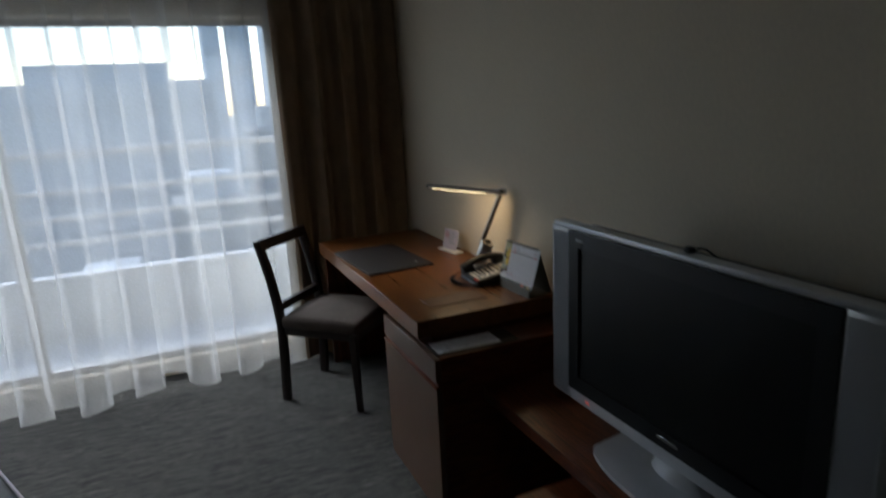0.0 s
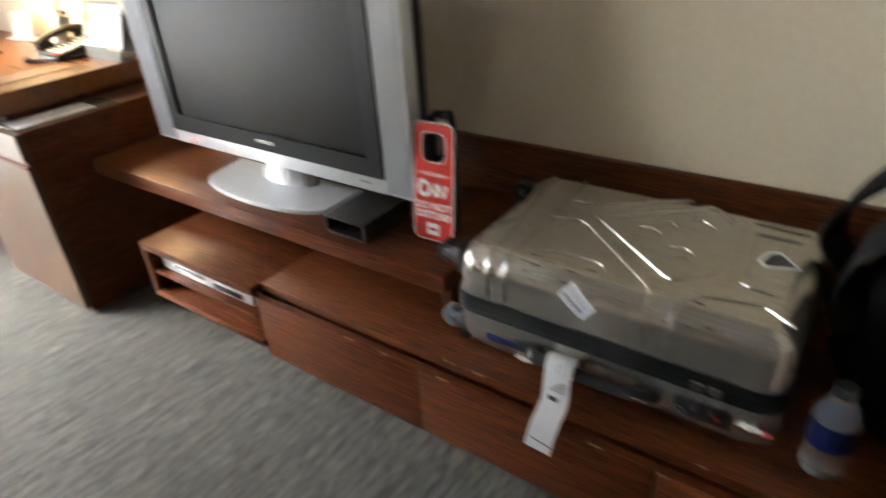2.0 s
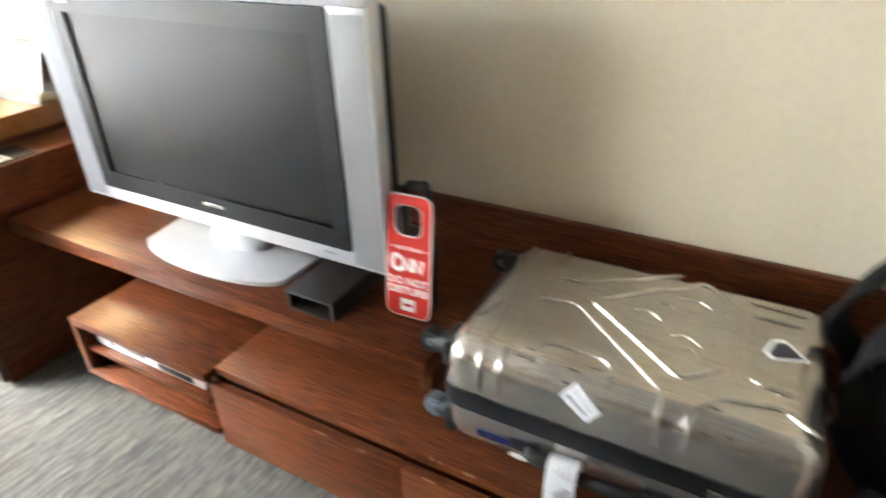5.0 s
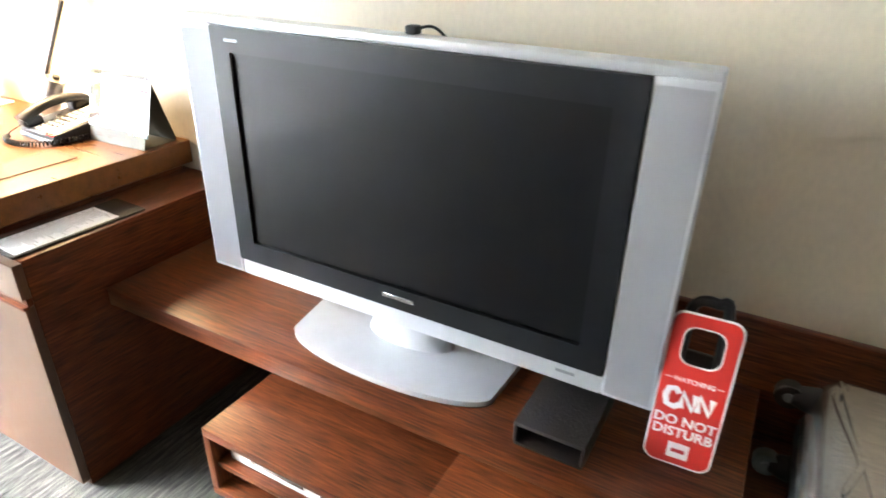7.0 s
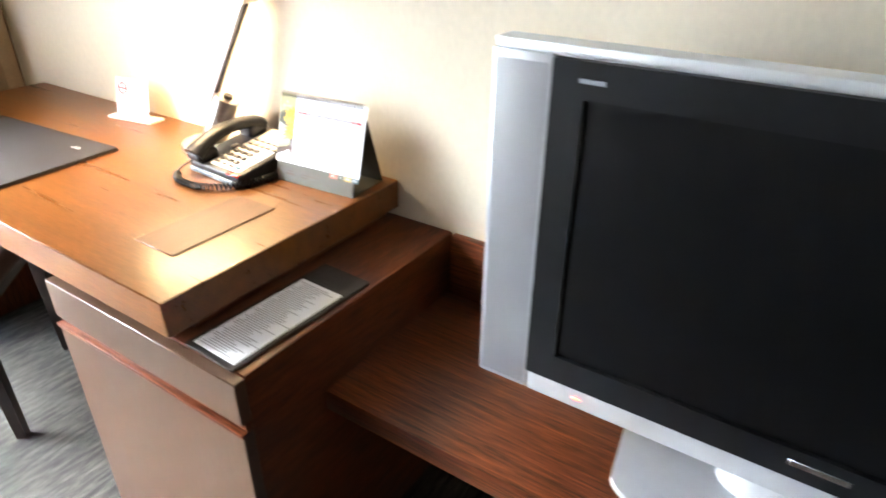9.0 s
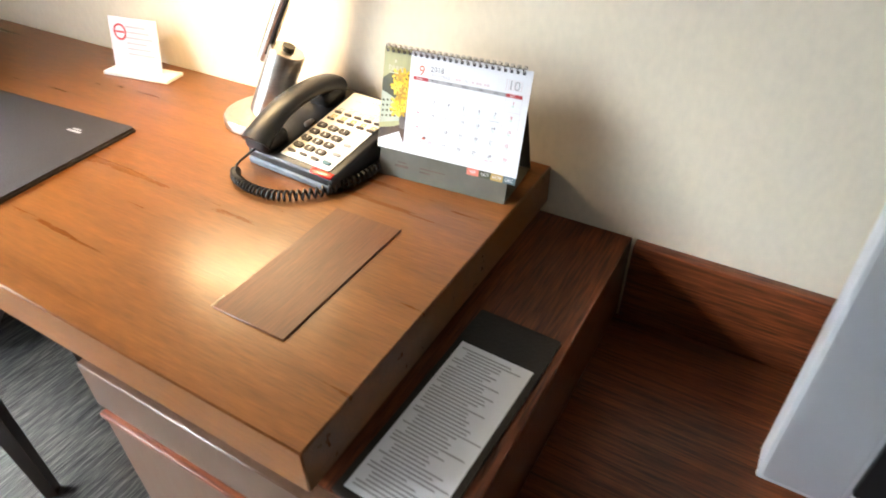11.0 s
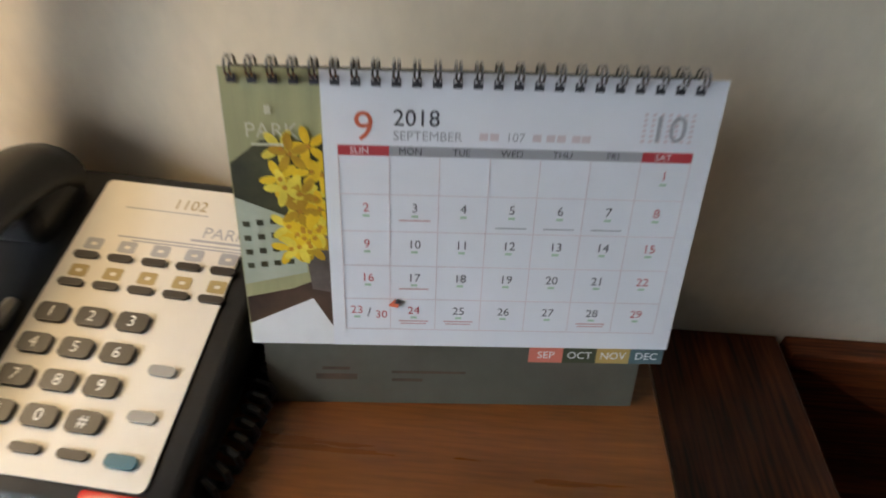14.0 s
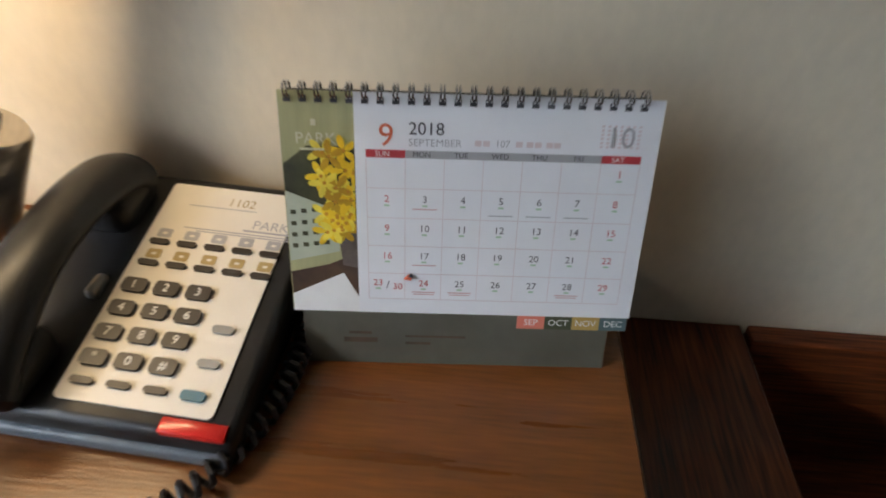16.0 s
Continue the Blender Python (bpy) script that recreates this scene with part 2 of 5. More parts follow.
# ---- building helpers ----
def box(bm, a, b, r=0.0, seg=2):
    made = bmesh.ops.create_cube(bm, size=1)["verts"]
    for v in made:
        v.co = Vector([(a[i] + b[i]) / 2 + v.co[i] * (b[i] - a[i]) for i in range(3)])
    if r:
        edges = list({e for v in made for e in v.link_edges})
        bmesh.ops.bevel(bm, geom=edges, offset=r, segments=seg, profile=0.5, affect="EDGES", clamp_overlap=True)
    return bm


def boxed(a, b, r=0.0, seg=2):
    return box(bmesh.new(), a, b, r, seg)


def sweep(bm, path, radius, sides=8, flat=1.0, up=None):
    """A tube along the path; radius a number or one for each point; flat squeezes it across the second axis."""
    pts = [Vector(p) for p in path]
    n = len(pts)
    rad = radius if isinstance(radius, (list, tuple)) else [radius] * n
    ref = Vector(up) if up else None
    rings = []
    last = None
    for i, p in enumerate(pts):
        d = (pts[min(i + 1, n - 1)] - pts[max(i - 1, 0)]).normalized()
        if ref is not None:
            s = d.cross(ref).normalized()
        elif last is None:
            s = d.orthogonal().normalized()
        else:
            s = (last - d * last.dot(d)).normalized()
        last = s
        t = s.cross(d).normalized()
        rings.append([bm.verts.new(p + rad[i] * (math.cos(k * math.tau / sides) * s + flat * math.sin(k * math.tau / sides) * t)) for k in range(sides)])
    for a, b in zip(rings, rings[1:]):
        for k in range(sides):
            bm.faces.new((a[k], a[(k + 1) % sides], b[(k + 1) % sides], b[k]))
    bm.faces.new(rings[0][::-1])
    bm.faces.new(rings[-1])
    return bm


def tube(path, radius, sides=8, flat=1.0, up=None):
    return sweep(bmesh.new(), path, radius, sides, flat, up)


def strap(bm, path, width, thick, across):
    """A flat band along the path; across is the direction of its width."""
    pts = [Vector(p) for p in path]
    w = Vector(across).normalized()
    rings = []
    for i, p in enumerate(pts):
        d = (pts[min(i + 1, len(pts) - 1)] - pts[max(i - 1, 0)]).normalized()
        s = (w - d * w.dot(d)).normalized()
        t = d.cross(s)
        rings.append([bm.verts.new(p + s * (a * width / 2) + t * (b * thick / 2)) for a, b in ((-1, -0.6), (-0.85, -1), (0.85, -1), (1, -0.6), (1, 0.6), (0.85, 1), (-0.85, 1), (-1, 0.6))])
    for a, b in zip(rings, rings[1:]):
        for k in range(8):
            bm.faces.new((a[k], a[(k + 1) % 8], b[(k + 1) % 8], b[k]))
    bm.faces.new(rings[0][::-1])
    bm.faces.new(rings[-1])
    return bm


def smooth_path(ctrl, steps=8):
    """A Catmull-Rom line through the points."""
    p = [Vector(c) for c in ctrl]
    p = [2 * p[0] - p[1]] + p + [2 * p[-1] - p[-2]]
    out = []
    for i in range(1, len(p) - 2):
        for k in range(steps):
            t = k / steps
            out.append(0.5 * (2 * p[i] + (p[i + 1] - p[i - 1]) * t + (2 * p[i - 1] - 5 * p[i] + 4 * p[i + 1] - p[i + 2]) * t * t
                              + (3 * p[i] - p[i - 1] - 3 * p[i + 1] + p[i + 2]) * t ** 3))
    return out + [p[-2]]


def lathe(profile, sides=24, center=(0, 0, 0)):
    """Turned round z: rows of (radius, height)."""
    bm = bmesh.new()
    c = Vector(center)
    rings = [[bm.verts.new(c + Vector((r * math.cos(k * math.tau / sides), r * math.sin(k * math.tau / sides), z))) for k in range(sides)] for r, z in profile]
    for a, b in zip(rings, rings[1:]):
        for k in range(sides):
            bm.faces.new((a[k], a[(k + 1) % sides], b[(k + 1) % sides], b[k]))
    bm.faces.new(rings[0][::-1])
    bm.faces.new(rings[-1])
    return bm


def outline(w, h, r, n=6):
    """A rounded rectangle about the origin, anticlockwise."""
    pts = []
    for cx, cy, a0 in ((w / 2 - r, h / 2 - r, 0), (-w / 2 + r, h / 2 - r, 90), (-w / 2 + r, -h / 2 + r, 180), (w / 2 - r, -h / 2 + r, 270)):
        for k in range(n + 1):
            a = radians(a0 + 90 * k / n)
            pts.append((cx + r * math.cos(a), cy + r * math.sin(a)))
    return pts


def slab(pts, z0, z1):
    """A flat plate of that outline between two heights."""
    bm = bmesh.new()
    lo = [bm.verts.new((x, y, z0)) for x, y in pts]
    hi = [bm.verts.new((x, y, z1)) for x, y in pts]
    bm.faces.new(hi)
    bm.faces.new(lo[::-1])
    for k in range(len(pts)):
        j = (k + 1) % len(pts)
        bm.faces.new((lo[k], lo[j], hi[j], hi[k]))
    return bm


def ring_plate(outer, inner, z0, z1):
    bm = bmesh.new()
    rows = [[bm.verts.new((x, y, z)) for x, y in pts] for pts, z in ((outer, z0), (outer, z1), (inner, z1), (inner, z0))]
    for a, b in zip(rows, rows[1:] + rows[:1]):
        for k in range(len(outer)):
            j = (k + 1) % len(outer)
            bm.faces.new((a[k], a[j], b[j], b[k]))
    return bm


def thing(name, at, label, category, group="", kind=""):
    ob = new(name)
    ob.empty_display_size = 0.05
    ob.matrix_basis = Matrix.Translation(at)
    return tagged(ob, label, category, group, kind)


def part(name, bm, material, parent, label="", m=None, smooth=True):
    if m is not None:
        bmesh.ops.transform(bm, matrix=m, verts=bm.verts)
    bmesh.ops.recalc_face_normals(bm, faces=bm.faces)
    me = bpy.data.meshes.new(name)
    bm.to_mesh(me)
    bm.free()
    me.materials.append(material)
    if smooth:
        me.polygons.foreach_set("use_smooth", [True] * len(me.polygons))
        me.set_sharp_from_angle(angle=radians(38))
    ob = new(name, me)
    if parent is not None:
        ob.parent = parent
        if parent.type == "EMPTY":
            ob.matrix_parent_inverse = parent.matrix_basis.inverted()
    if label:
        tagged(ob, label)
    return ob


def solid(name, bm, material, label="", category="", kind="", group="", m=None):
    return tagged(part(name, bm, material, None, m=m), label, category, group, kind)


def letters(items, lift=0.0002, bold=0.0):
    """One bmesh of words in the xy plane: rows of (text, x, y, size, align)."""
    bm = bmesh.new()
    for text, x, y, size, align in items:
        cu = bpy.data.curves.new("words", "FONT")
        cu.body, cu.size, cu.align_x = text, size, align
        cu.resolution_u, cu.offset = 3, bold * size
        ob = new("words", cu)
        bpy.context.view_layer.update()
        me = bpy.data.meshes.new_from_object(ob.evaluated_get(bpy.context.evaluated_depsgraph_get()))
        me.transform(Matrix.Translation((x, y, lift)))
        bm.from_mesh(me)
        bpy.data.objects.remove(ob)
        bpy.data.meshes.remove(me)
    return bm


def bars(rows, lift=0.0002, thick=0.0002):
    bm = bmesh.new()
    for x0, y0, x1, y1 in rows:
        box(bm, (x0, y0, lift), (x1, y1, lift + thick))
    return bm


# ---- setting ----
ROOM_Y, CEIL = -4.3, 2.45
solid("floor", boxed((-1.85, ROOM_Y, -0.12), (4.6, 0, 0)), carpet, "grey streaked carpet", kind="structure")
# unseen ceiling, its grey holds down bounced light
solid("ceiling", boxed((-2.0, ROOM_Y - 0.1, CEIL), (4.7, 0.12, CEIL + 0.12)), paint_ceiling, "unseen ceiling greyed to cut bounce", kind="structure")
solid("wall_north", boxed((-2.0, 0, -0.12), (4.7, 0.12, CEIL)), wallpaper, "cream wallpapered wall", kind="structure")
# unseen south and east walls close the room, dark to absorb bounce
solid("wall_south", boxed((-2.0, ROOM_Y - 0.1, -0.12), (4.7, ROOM_Y, CEIL)), low_bounce_taupe, "unseen closing wall, dark taupe to cut bounce", kind="structure")
solid("wall_east_end", boxed((4.6, ROOM_Y, -0.12), (4.7, 0, CEIL)), low_bounce_beige, "beige wall darkened to cut bounce", kind="structure")
nib = solid("wall_nib", boxed((2.624, -0.75, 0), (2.76, -0.001, CEIL)), paint_white, "white painted wall end beside the bench", kind="structure")
# shares the beige that was darkened against bounce
solid("wall_beside_nib", boxed((2.76, -0.76, 0), (4.6, -0.655, CEIL)), low_bounce_beige, "beige wall darkened to cut bounce", kind="structure")
bm = bmesh.new()
box(bm, (-2.0, -0.72, -0.12), (-1.85, 0, CEIL))
box(bm, (-2.0, ROOM_Y, -0.12), (-1.85, -3.6, CEIL))
box(bm, (-2.0, -3.6, 2.03), (-1.85, -0.72, CEIL))
box(bm, (-2.0, -3.6, -0.12), (-1.85, -0.72, 0.09))
solid("wall_west", bm, wallpaper, "wall with wide balcony window opening", kind="structure")
win = thing("window_1", (-1.93, -2.16, 0.09), "wide aluminium balcony window with clear panes", "window", kind="structure")
for y0, y1 in ((-2.16, -0.72), (-3.6, -2.16)):
    bm = bmesh.new()
    box(bm, (-1.95, y0, 0.09), (-1.91, y0 + 0.03, 2.03), 0.004)
    box(bm, (-1.95, y1 - 0.03, 0.09), (-1.91, y1, 2.03), 0.004)
    box(bm, (-1.95, y0 + 0.03, 0.09), (-1.91, y1 - 0.03, 0.13), 0.004)
    box(bm, (-1.95, y0 + 0.03, 1.99), (-1.91, y1 - 0.03, 2.03), 0.004)
    part("window_frame", bm, alu, win)
    pane = part("pane", boxed((-1.935, y0 + 0.03, 0.13), (-1.927, y1 - 0.03, 1.99)), glass_mat, win)
    pane.visible_shadow = False

# balcony and city
solid("balcony_floor", boxed((-2.95, -5.5, -0.12), (-2.0, 1.5, 0.0)), concrete, "pale balcony floor", kind="structure")
solid("balcony_parapet", boxed((-2.95, -5.5, 0.0), (-2.85, 1.5, 0.46), 0.008), concrete, "white balcony parapet", kind="structure")
rail = thing("balcony_railing", (-2.9, -2.0, 0.46), "white metal balcony railing with four bars", "railing")
for z, r in ((1.29, 0.026), (1.035, 0.02), (0.85, 0.02), (0.68, 0.02)):
    part("bar", tube([(-2.9, -5.5, z), (-2.9, 1.5, z)], r), concrete, rail)
for y in (-5.0, -3.7, -2.4, -0.55, 0.7):
    part("post", tube([(-2.9, y, 0.46), (-2.9, y, 1.27)], 0.014), concrete, rail)
solid("ground", boxed((-3000, -3000, -41), (-30, 3000, -40)), ground_mat, "distant city ground", kind="structure")


def tower(x, y, w, d, h, material, label, rows, cols):
    """A far block with window panes set in the face that looks at the room."""
    t = thing("tower_block", (x, y, -40), label, "building", "city blocks")
    part("wall", boxed((x - d, y - w / 2, -40), (x, y + w / 2, h), 0.3), material, t, smooth=False)
    part("roof", boxed((x - d * 0.8, y - w * 0.3, h), (x - d * 0.2, y + w * 0.3, h + 3), 0.2), city_mid, t, smooth=False)
    shared = None
    for i in range(rows):
        for j in range(cols):
            cy, cz = y - w / 2 + w * (j + 0.5) / cols, h - (h + 40) * (i + 0.6) / rows
            if shared is None:
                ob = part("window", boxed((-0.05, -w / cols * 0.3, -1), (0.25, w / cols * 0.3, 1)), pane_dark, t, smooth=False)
                shared = ob.data
            else:
                ob = new("window", shared)
                ob.parent, ob.matrix_parent_inverse = t, t.matrix_basis.inverted()
            ob.matrix_basis = Matrix.Translation((x, cy, cz))


# blocks keep their painted-in haze, no mist lies between
tower(-150, 11.5, 3.6, 8, 25, city_far, "slender haze-tinted blue tower far beyond the balcony", 9, 2)
tower(-150, 17.5, 4.6, 8, 21.5, city_far, "haze-tinted blue high-rise block far beyond the balcony", 8, 3)
tower(-260, 48, 15, 15, 58, city_far, "slender haze-tinted tower far beyond the balcony", 10, 3)
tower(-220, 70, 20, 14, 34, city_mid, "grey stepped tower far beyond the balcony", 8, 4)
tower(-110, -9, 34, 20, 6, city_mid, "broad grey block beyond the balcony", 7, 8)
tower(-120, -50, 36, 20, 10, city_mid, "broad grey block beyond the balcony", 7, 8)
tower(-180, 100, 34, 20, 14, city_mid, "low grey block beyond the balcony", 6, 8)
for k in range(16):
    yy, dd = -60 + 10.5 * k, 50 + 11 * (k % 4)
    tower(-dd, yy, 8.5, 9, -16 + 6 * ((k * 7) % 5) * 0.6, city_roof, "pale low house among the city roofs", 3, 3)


cup = thing("low_cabinet", (3.0, -0.8, 0), "dark reddish wooden low cabinet beside the wall", "cabinet")
part("body", boxed((2.765, -0.95, 0.0), (3.4, -0.761, 0.55), 0.003), wood_y, cup)
part("top", boxed((2.762, -0.96, 0.55), (3.41, -0.761, 0.575), 0.003), wood_x, cup)

# curtains
def curtain(name, y0, y1, x_top, bulge, wave, amp, hem, material, label, seed, rows=26, per=16, fold=0.0):
    rnd = random.Random(seed)
    n = int(abs(y1 - y0) / wave * per)
    ph = [rnd.uniform(-0.6, 0.6) for _ in range(n // per + 3)]
    am = [rnd.uniform(0.5, 1.25) for _ in range(n // per + 3)]
    bm = bmesh.new()
    grid = []
    for i in range(n + 1):
        y = y0 + (y1 - y0) * i / n
        k, f = divmod(i / per, 1)
        k = int(k)
        a, p = am[k] + (am[k + 1] - am[k]) * f, ph[k] + (ph[k + 1] - ph[k]) * f
        col = []
        for j in range(rows + 1):
            s = j / rows
            zb = hem(y)
            z = CEIL - 0.005 - (CEIL - 0.005 - zb) * s
            spread = 0.65 + 0.5 * s
            x = x_top + bulge(y) * s ** 1.6 + amp * a * spread * (math.sin(i / per * math.tau + p) + 0.3 * math.sin(2.3 * i / per * math.tau + 2 * p + 1.5 * s))
            col.append(bm.verts.new((x, y + 0.016 * math.sin(3 * s + p * 5) * s + fold * a * math.sin(2 * (i / per * math.tau + p)), z)))
        grid.append(col)
    for a, b in zip(grid, grid[1:]):
        for j in range(rows):
            bm.faces.new((a[j], a[j + 1], b[j + 1], b[j]))
    return solid(name, bm, material, label, "curtain")


curtain("sheer_curtain", -0.735, -2.13, -1.715, lambda y: 0.03 + 0.1 * min(1, max(0, (-y - 0.8) / 1.1)), 0.27, 0.065,
        lambda y: 0.012 + 0.075 * max(0, 1 - abs(y + 1.52) / 0.16) + 0.012 * math.sin(17 * y), voile, "white sheer voile curtain hanging over the balcony window", 3, fold=0.04)
curtain("sheer_curtain", -2.1, -3.6, -1.7, lambda y: 0.1, 0.27, 0.065, lambda y: 0.012 + 0.01 * math.sin(15 * y), voile,
        "white sheer voile curtain hanging over the balcony window", 8, fold=0.04)
curtain("drape", -0.02, -0.77, -1.69, lambda y: 0.02, 0.16, 0.045, lambda y: 0.012, drape_cloth, "brown heavy drape drawn aside at the wall", 5, per=14)

# ---- desk ----
desk = thing("desk", (-0.7, -0.31, 0), "reddish wooden writing desk with thick top", "desk")
LX0, LX1, LY0, LY1 = -0.229, -0.115, -0.517, -0.271
bm = bmesh.new()
box(bm, (-1.551, -0.622, 0.682), (0, -0.002, 0.75), 0.002, 1)
part("top", bm, wood_desk, desk)
part("side_panel", boxed((-1.551, -0.6, 0), (-1.511, -0.002, 0.682), 0.002), wood_z, desk)
part("modesty_panel", boxed((-1.511, -0.06, 0.25), (-0.405, -0.04, 0.682)), wood_x, desk)
part("flap", boxed((LX0, LY0, 0.7495), (LX1, LY1, 0.7525), 0.0012, 1), wood_lid, desk, "flush lid over the desk socket")
part("flap_pull", boxed((LX0 - 0.005, LY0 + 0.002, 0.7495), (LX0 - 0.001, LY0 + 0.024, 0.7512)), wood_worn, desk)

cab = thing("desk_cabinet", (-0.13, -0.31, 0), "reddish wooden desk pedestal with drawer and door", "cabinet")
bm = bmesh.new()
box(bm, (-0.405, -0.6, 0.0), (0.15, -0.002, 0.66), 0.0015, 1)
part("body", bm, wood_y, cab)
part("spacer", boxed((-0.38, -0.56, 0.66), (-0.02, -0.03, 0.682)), wood_y, cab)
part("drawer", boxed((-0.402, -0.622, 0.572), (0.152, -0.6, 0.657), 0.0015, 1), wood_front_sheen, cab)
part("finger_groove", boxed((-0.402, -0.614, 0.552), (0.152, -0.6, 0.572), 0.001, 1), wood_x, cab)
dr = part("door", boxed((-0.402, -0.622, 0.02), (0.152, -0.6, 0.552), 0.0015, 1), wood_front_sheen, cab)
part("pull_lip", boxed((-0.402, -0.627, 0.548), (0.155, -0.612, 0.557), 0.002), wood_x, dr)

# ---- television bench and drawers ----
bench = thing("television_bench", (0.87, -0.2, 0.46), "reddish wooden wall bench under the television", "bench")
part("shelf", boxed((0.151, -0.435, 0.466), (1.586, -0.024, 0.512), 0.002), wood_x, bench)
part("end_support", boxed((1.55, -0.40, 0.406), (1.58, -0.024, 0.466), 0.001), wood_z, bench)
solid("wall_rail", boxed((0.157, -0.023, 0.36), (2.586, -0.001, 0.66), 0.002), wood_x, "reddish wooden backing rail along the wall", "trim", kind="structure")

low = thing("drawer_bench", (1.6, -0.29, 0.165), "reddish wooden low drawer bench with worn edges", "bench")
part("top", boxed((0.623, -0.585, 0.384), (1.105, -0.024, 0.406), 0.0015), wood_x, low)
part("top_run", boxed((1.105, -0.552, 0.384), (2.585, -0.024, 0.406), 0.0015), wood_x, low)
part("side_panel", boxed((0.623, -0.585, 0.245), (0.641, -0.024, 0.384), 0.001), wood_z, low)
part("divider", boxed((1.087, -0.555, 0.245), (1.105, -0.024, 0.384), 0.001), wood_z, low)
part("niche_floor", boxed((0.623, -0.585, 0.225), (1.105, -0.024, 0.245), 0.0015), wood_x, low)
part("niche_shelf", boxed((0.641, -0.575, 0.302), (1.087, -0.024, 0.315), 0.001), wood_x, low)
part("niche_back", boxed((0.641, -0.04, 0.245), (1.087, -0.024, 0.384)), wood_x, low)
part("carcass", boxed((1.107, -0.535, 0.21), (2.583, -0.024, 0.372), 0.001), wood_x, low)
edges = (1.108, 1.609, 2.105, 2.583)
for a, b in zip(edges, edges[1:]):
    d = part("drawer", boxed((a + 0.002, -0.578, 0.2), (b - 0.002, -0.556, 0.378), 0.0015), wood_x, low)
    part("top_lip", boxed((a + 0.003, -0.5765, 0.3775), (b - 0.003, -0.5575, 0.3795)), wood_x, d)
rnd = random.Random(4)
for k in range(9):
    x = rnd.uniform(1.5, 2.55)
    w = rnd.uniform(0.006, 0.022)
    part("chip", boxed((x, -0.5535, 0.401 + rnd.uniform(0, 0.003)), (x + w, -0.5505, 0.4068), 0.0007, 1), wood_worn, low, "pale chipped edge")
for k in range(7):
    x = rnd.uniform(1.3, 2.5)
    w = rnd.uniform(0.006, 0.03)
    part("chip", boxed((x, -0.5788, 0.3765), (x + w, -0.5765, 0.3797), 0.0005, 1), wood_worn, low, "pale chipped edge")
solid("end_panel", boxed((2.586, -0.622, 0.0), (2.623, -0.001, 0.658), 0.002), wood_y, "reddish wooden end panel against the white wall", "panel", kind="structure")

dvd = thing("disc_player", (0.86, -0.4, 0.315), "slim silver disc player in the bench niche", "player")
part("body", boxed((0.66, -0.545, 0.316), (1.06, -0.3, 0.362), 0.003), black_plastic, dvd)
part("front_panel", boxed((0.662, -0.556, 0.318), (1.058, -0.545, 0.36), 0.003), silver, dvd)
part("disc_tray", boxed((0.72, -0.559, 0.336), (0.86, -0.5555, 0.349), 0.001), chrome, dvd)
part("display", boxed((0.9, -0.559, 0.326), (1.02, -0.5555, 0.342), 0.001), black_gloss, dvd)

# ---- television ----
tv = thing("television", (0.91, -0.26, 0.512), "silver flat television with side speakers, switched off", "television")
F = -0.3
part("back_case", boxed((0.44, -0.262, 0.62), (1.385, -0.17, 1.135), 0.02, 3), black_plastic, tv)
part("rear_bulge", boxed((0.62, -0.175, 0.66), (1.2, -0.12, 1.05), 0.02, 3), black_plastic, tv)
part("cabinet", boxed((0.402, F + 0.004, 0.594), (1.422, -0.258, 1.148), 0.006, 3), silver, tv)
part("top_strip", boxed((0.402, F, 1.14), (1.422, -0.256, 1.156), 0.005, 2), silver, tv)
part("bottom_strip", boxed((0.49, F - 0.002, 0.590), (1.334, -0.262, 0.634), 0.006, 2), silver, tv)
bez = part("bezel", ring_plate(outline(0.842, 0.506, 0.002, 1), outline(0.748, 0.41, 0.002, 1), 0, 0.012), black_gloss, tv,
           m=Matrix.Translation((0.913, F + 0.004, 0.8865)) @ Matrix.Rotation(radians(90), 4, "X"))
part("screen", boxed((0.536, F + 0.0, 0.68), (1.29, F + 0.0045, 1.094)), screen_mat, tv)
for x0, x1 in ((0.402, 0.492), (1.334, 1.422)):
    sp = part("speaker", boxed((x0, F - 0.004, 0.594), (x1, F + 0.006, 1.142), 0.003), silver, tv)
    n = 26
    bm = bmesh.new()
    for k in range(n):
        xx = x0 + 0.006 + (x1 - x0 - 0.012) * (k + 0.5) / n
        box(bm, (xx - 0.0007, F - 0.0046, 0.602), (xx + 0.0007, F - 0.0038, 1.13))
    part("grille", bm, silver_dark, sp, smooth=False)
part("maker_badge", boxed((0.882, F - 0.0095, 0.655), (0.955, F - 0.0075, 0.665), 0.0008, 1), chrome, tv, "plain silver maker's badge")
part("model_badge", boxed((0.53, F - 0.0095, 1.112), (0.565, F - 0.0075, 1.118), 0.0008, 1), silver_dark, tv)
part("power_light", boxed((0.575, F - 0.004, 0.610), (0.588, F - 0.0015, 0.613)), led_red, tv)
part("label_mark", boxed((1.25, F - 0.0035, 0.612), (1.285, F - 0.0015, 0.617)), silver_dark, tv)
part("neck", lathe([(0.105, 0.522), (0.1, 0.535), (0.09, 0.56), (0.088, 0.6)], 32, (0.905, 0, 0)), silver, tv, m=Matrix.Translation((0, -0.235, 0)) @ Matrix.Diagonal((1, 0.45, 1, 1)))
pts = [(0.645, -0.2), (0.665, -0.33)] + [(0.905 + 0.24 * math.cos(radians(a)), -0.33 - 0.068 * math.sin(radians(a))) for a in range(174, 0, -6)] + [(1.145, -0.33), (1.15, -0.2)]
part("base", slab(pts[::-1], 0.512, 0.524), silver, tv)
cam_ob = thing("infrared_sensor", (0.935, -0.275, 1.156), "small black sensor with cable on the television", "sensor")
part("body", boxed((0.924, -0.286, 1.1565), (0.946, -0.264, 1.171), 0.004), black_plastic, cam_ob)
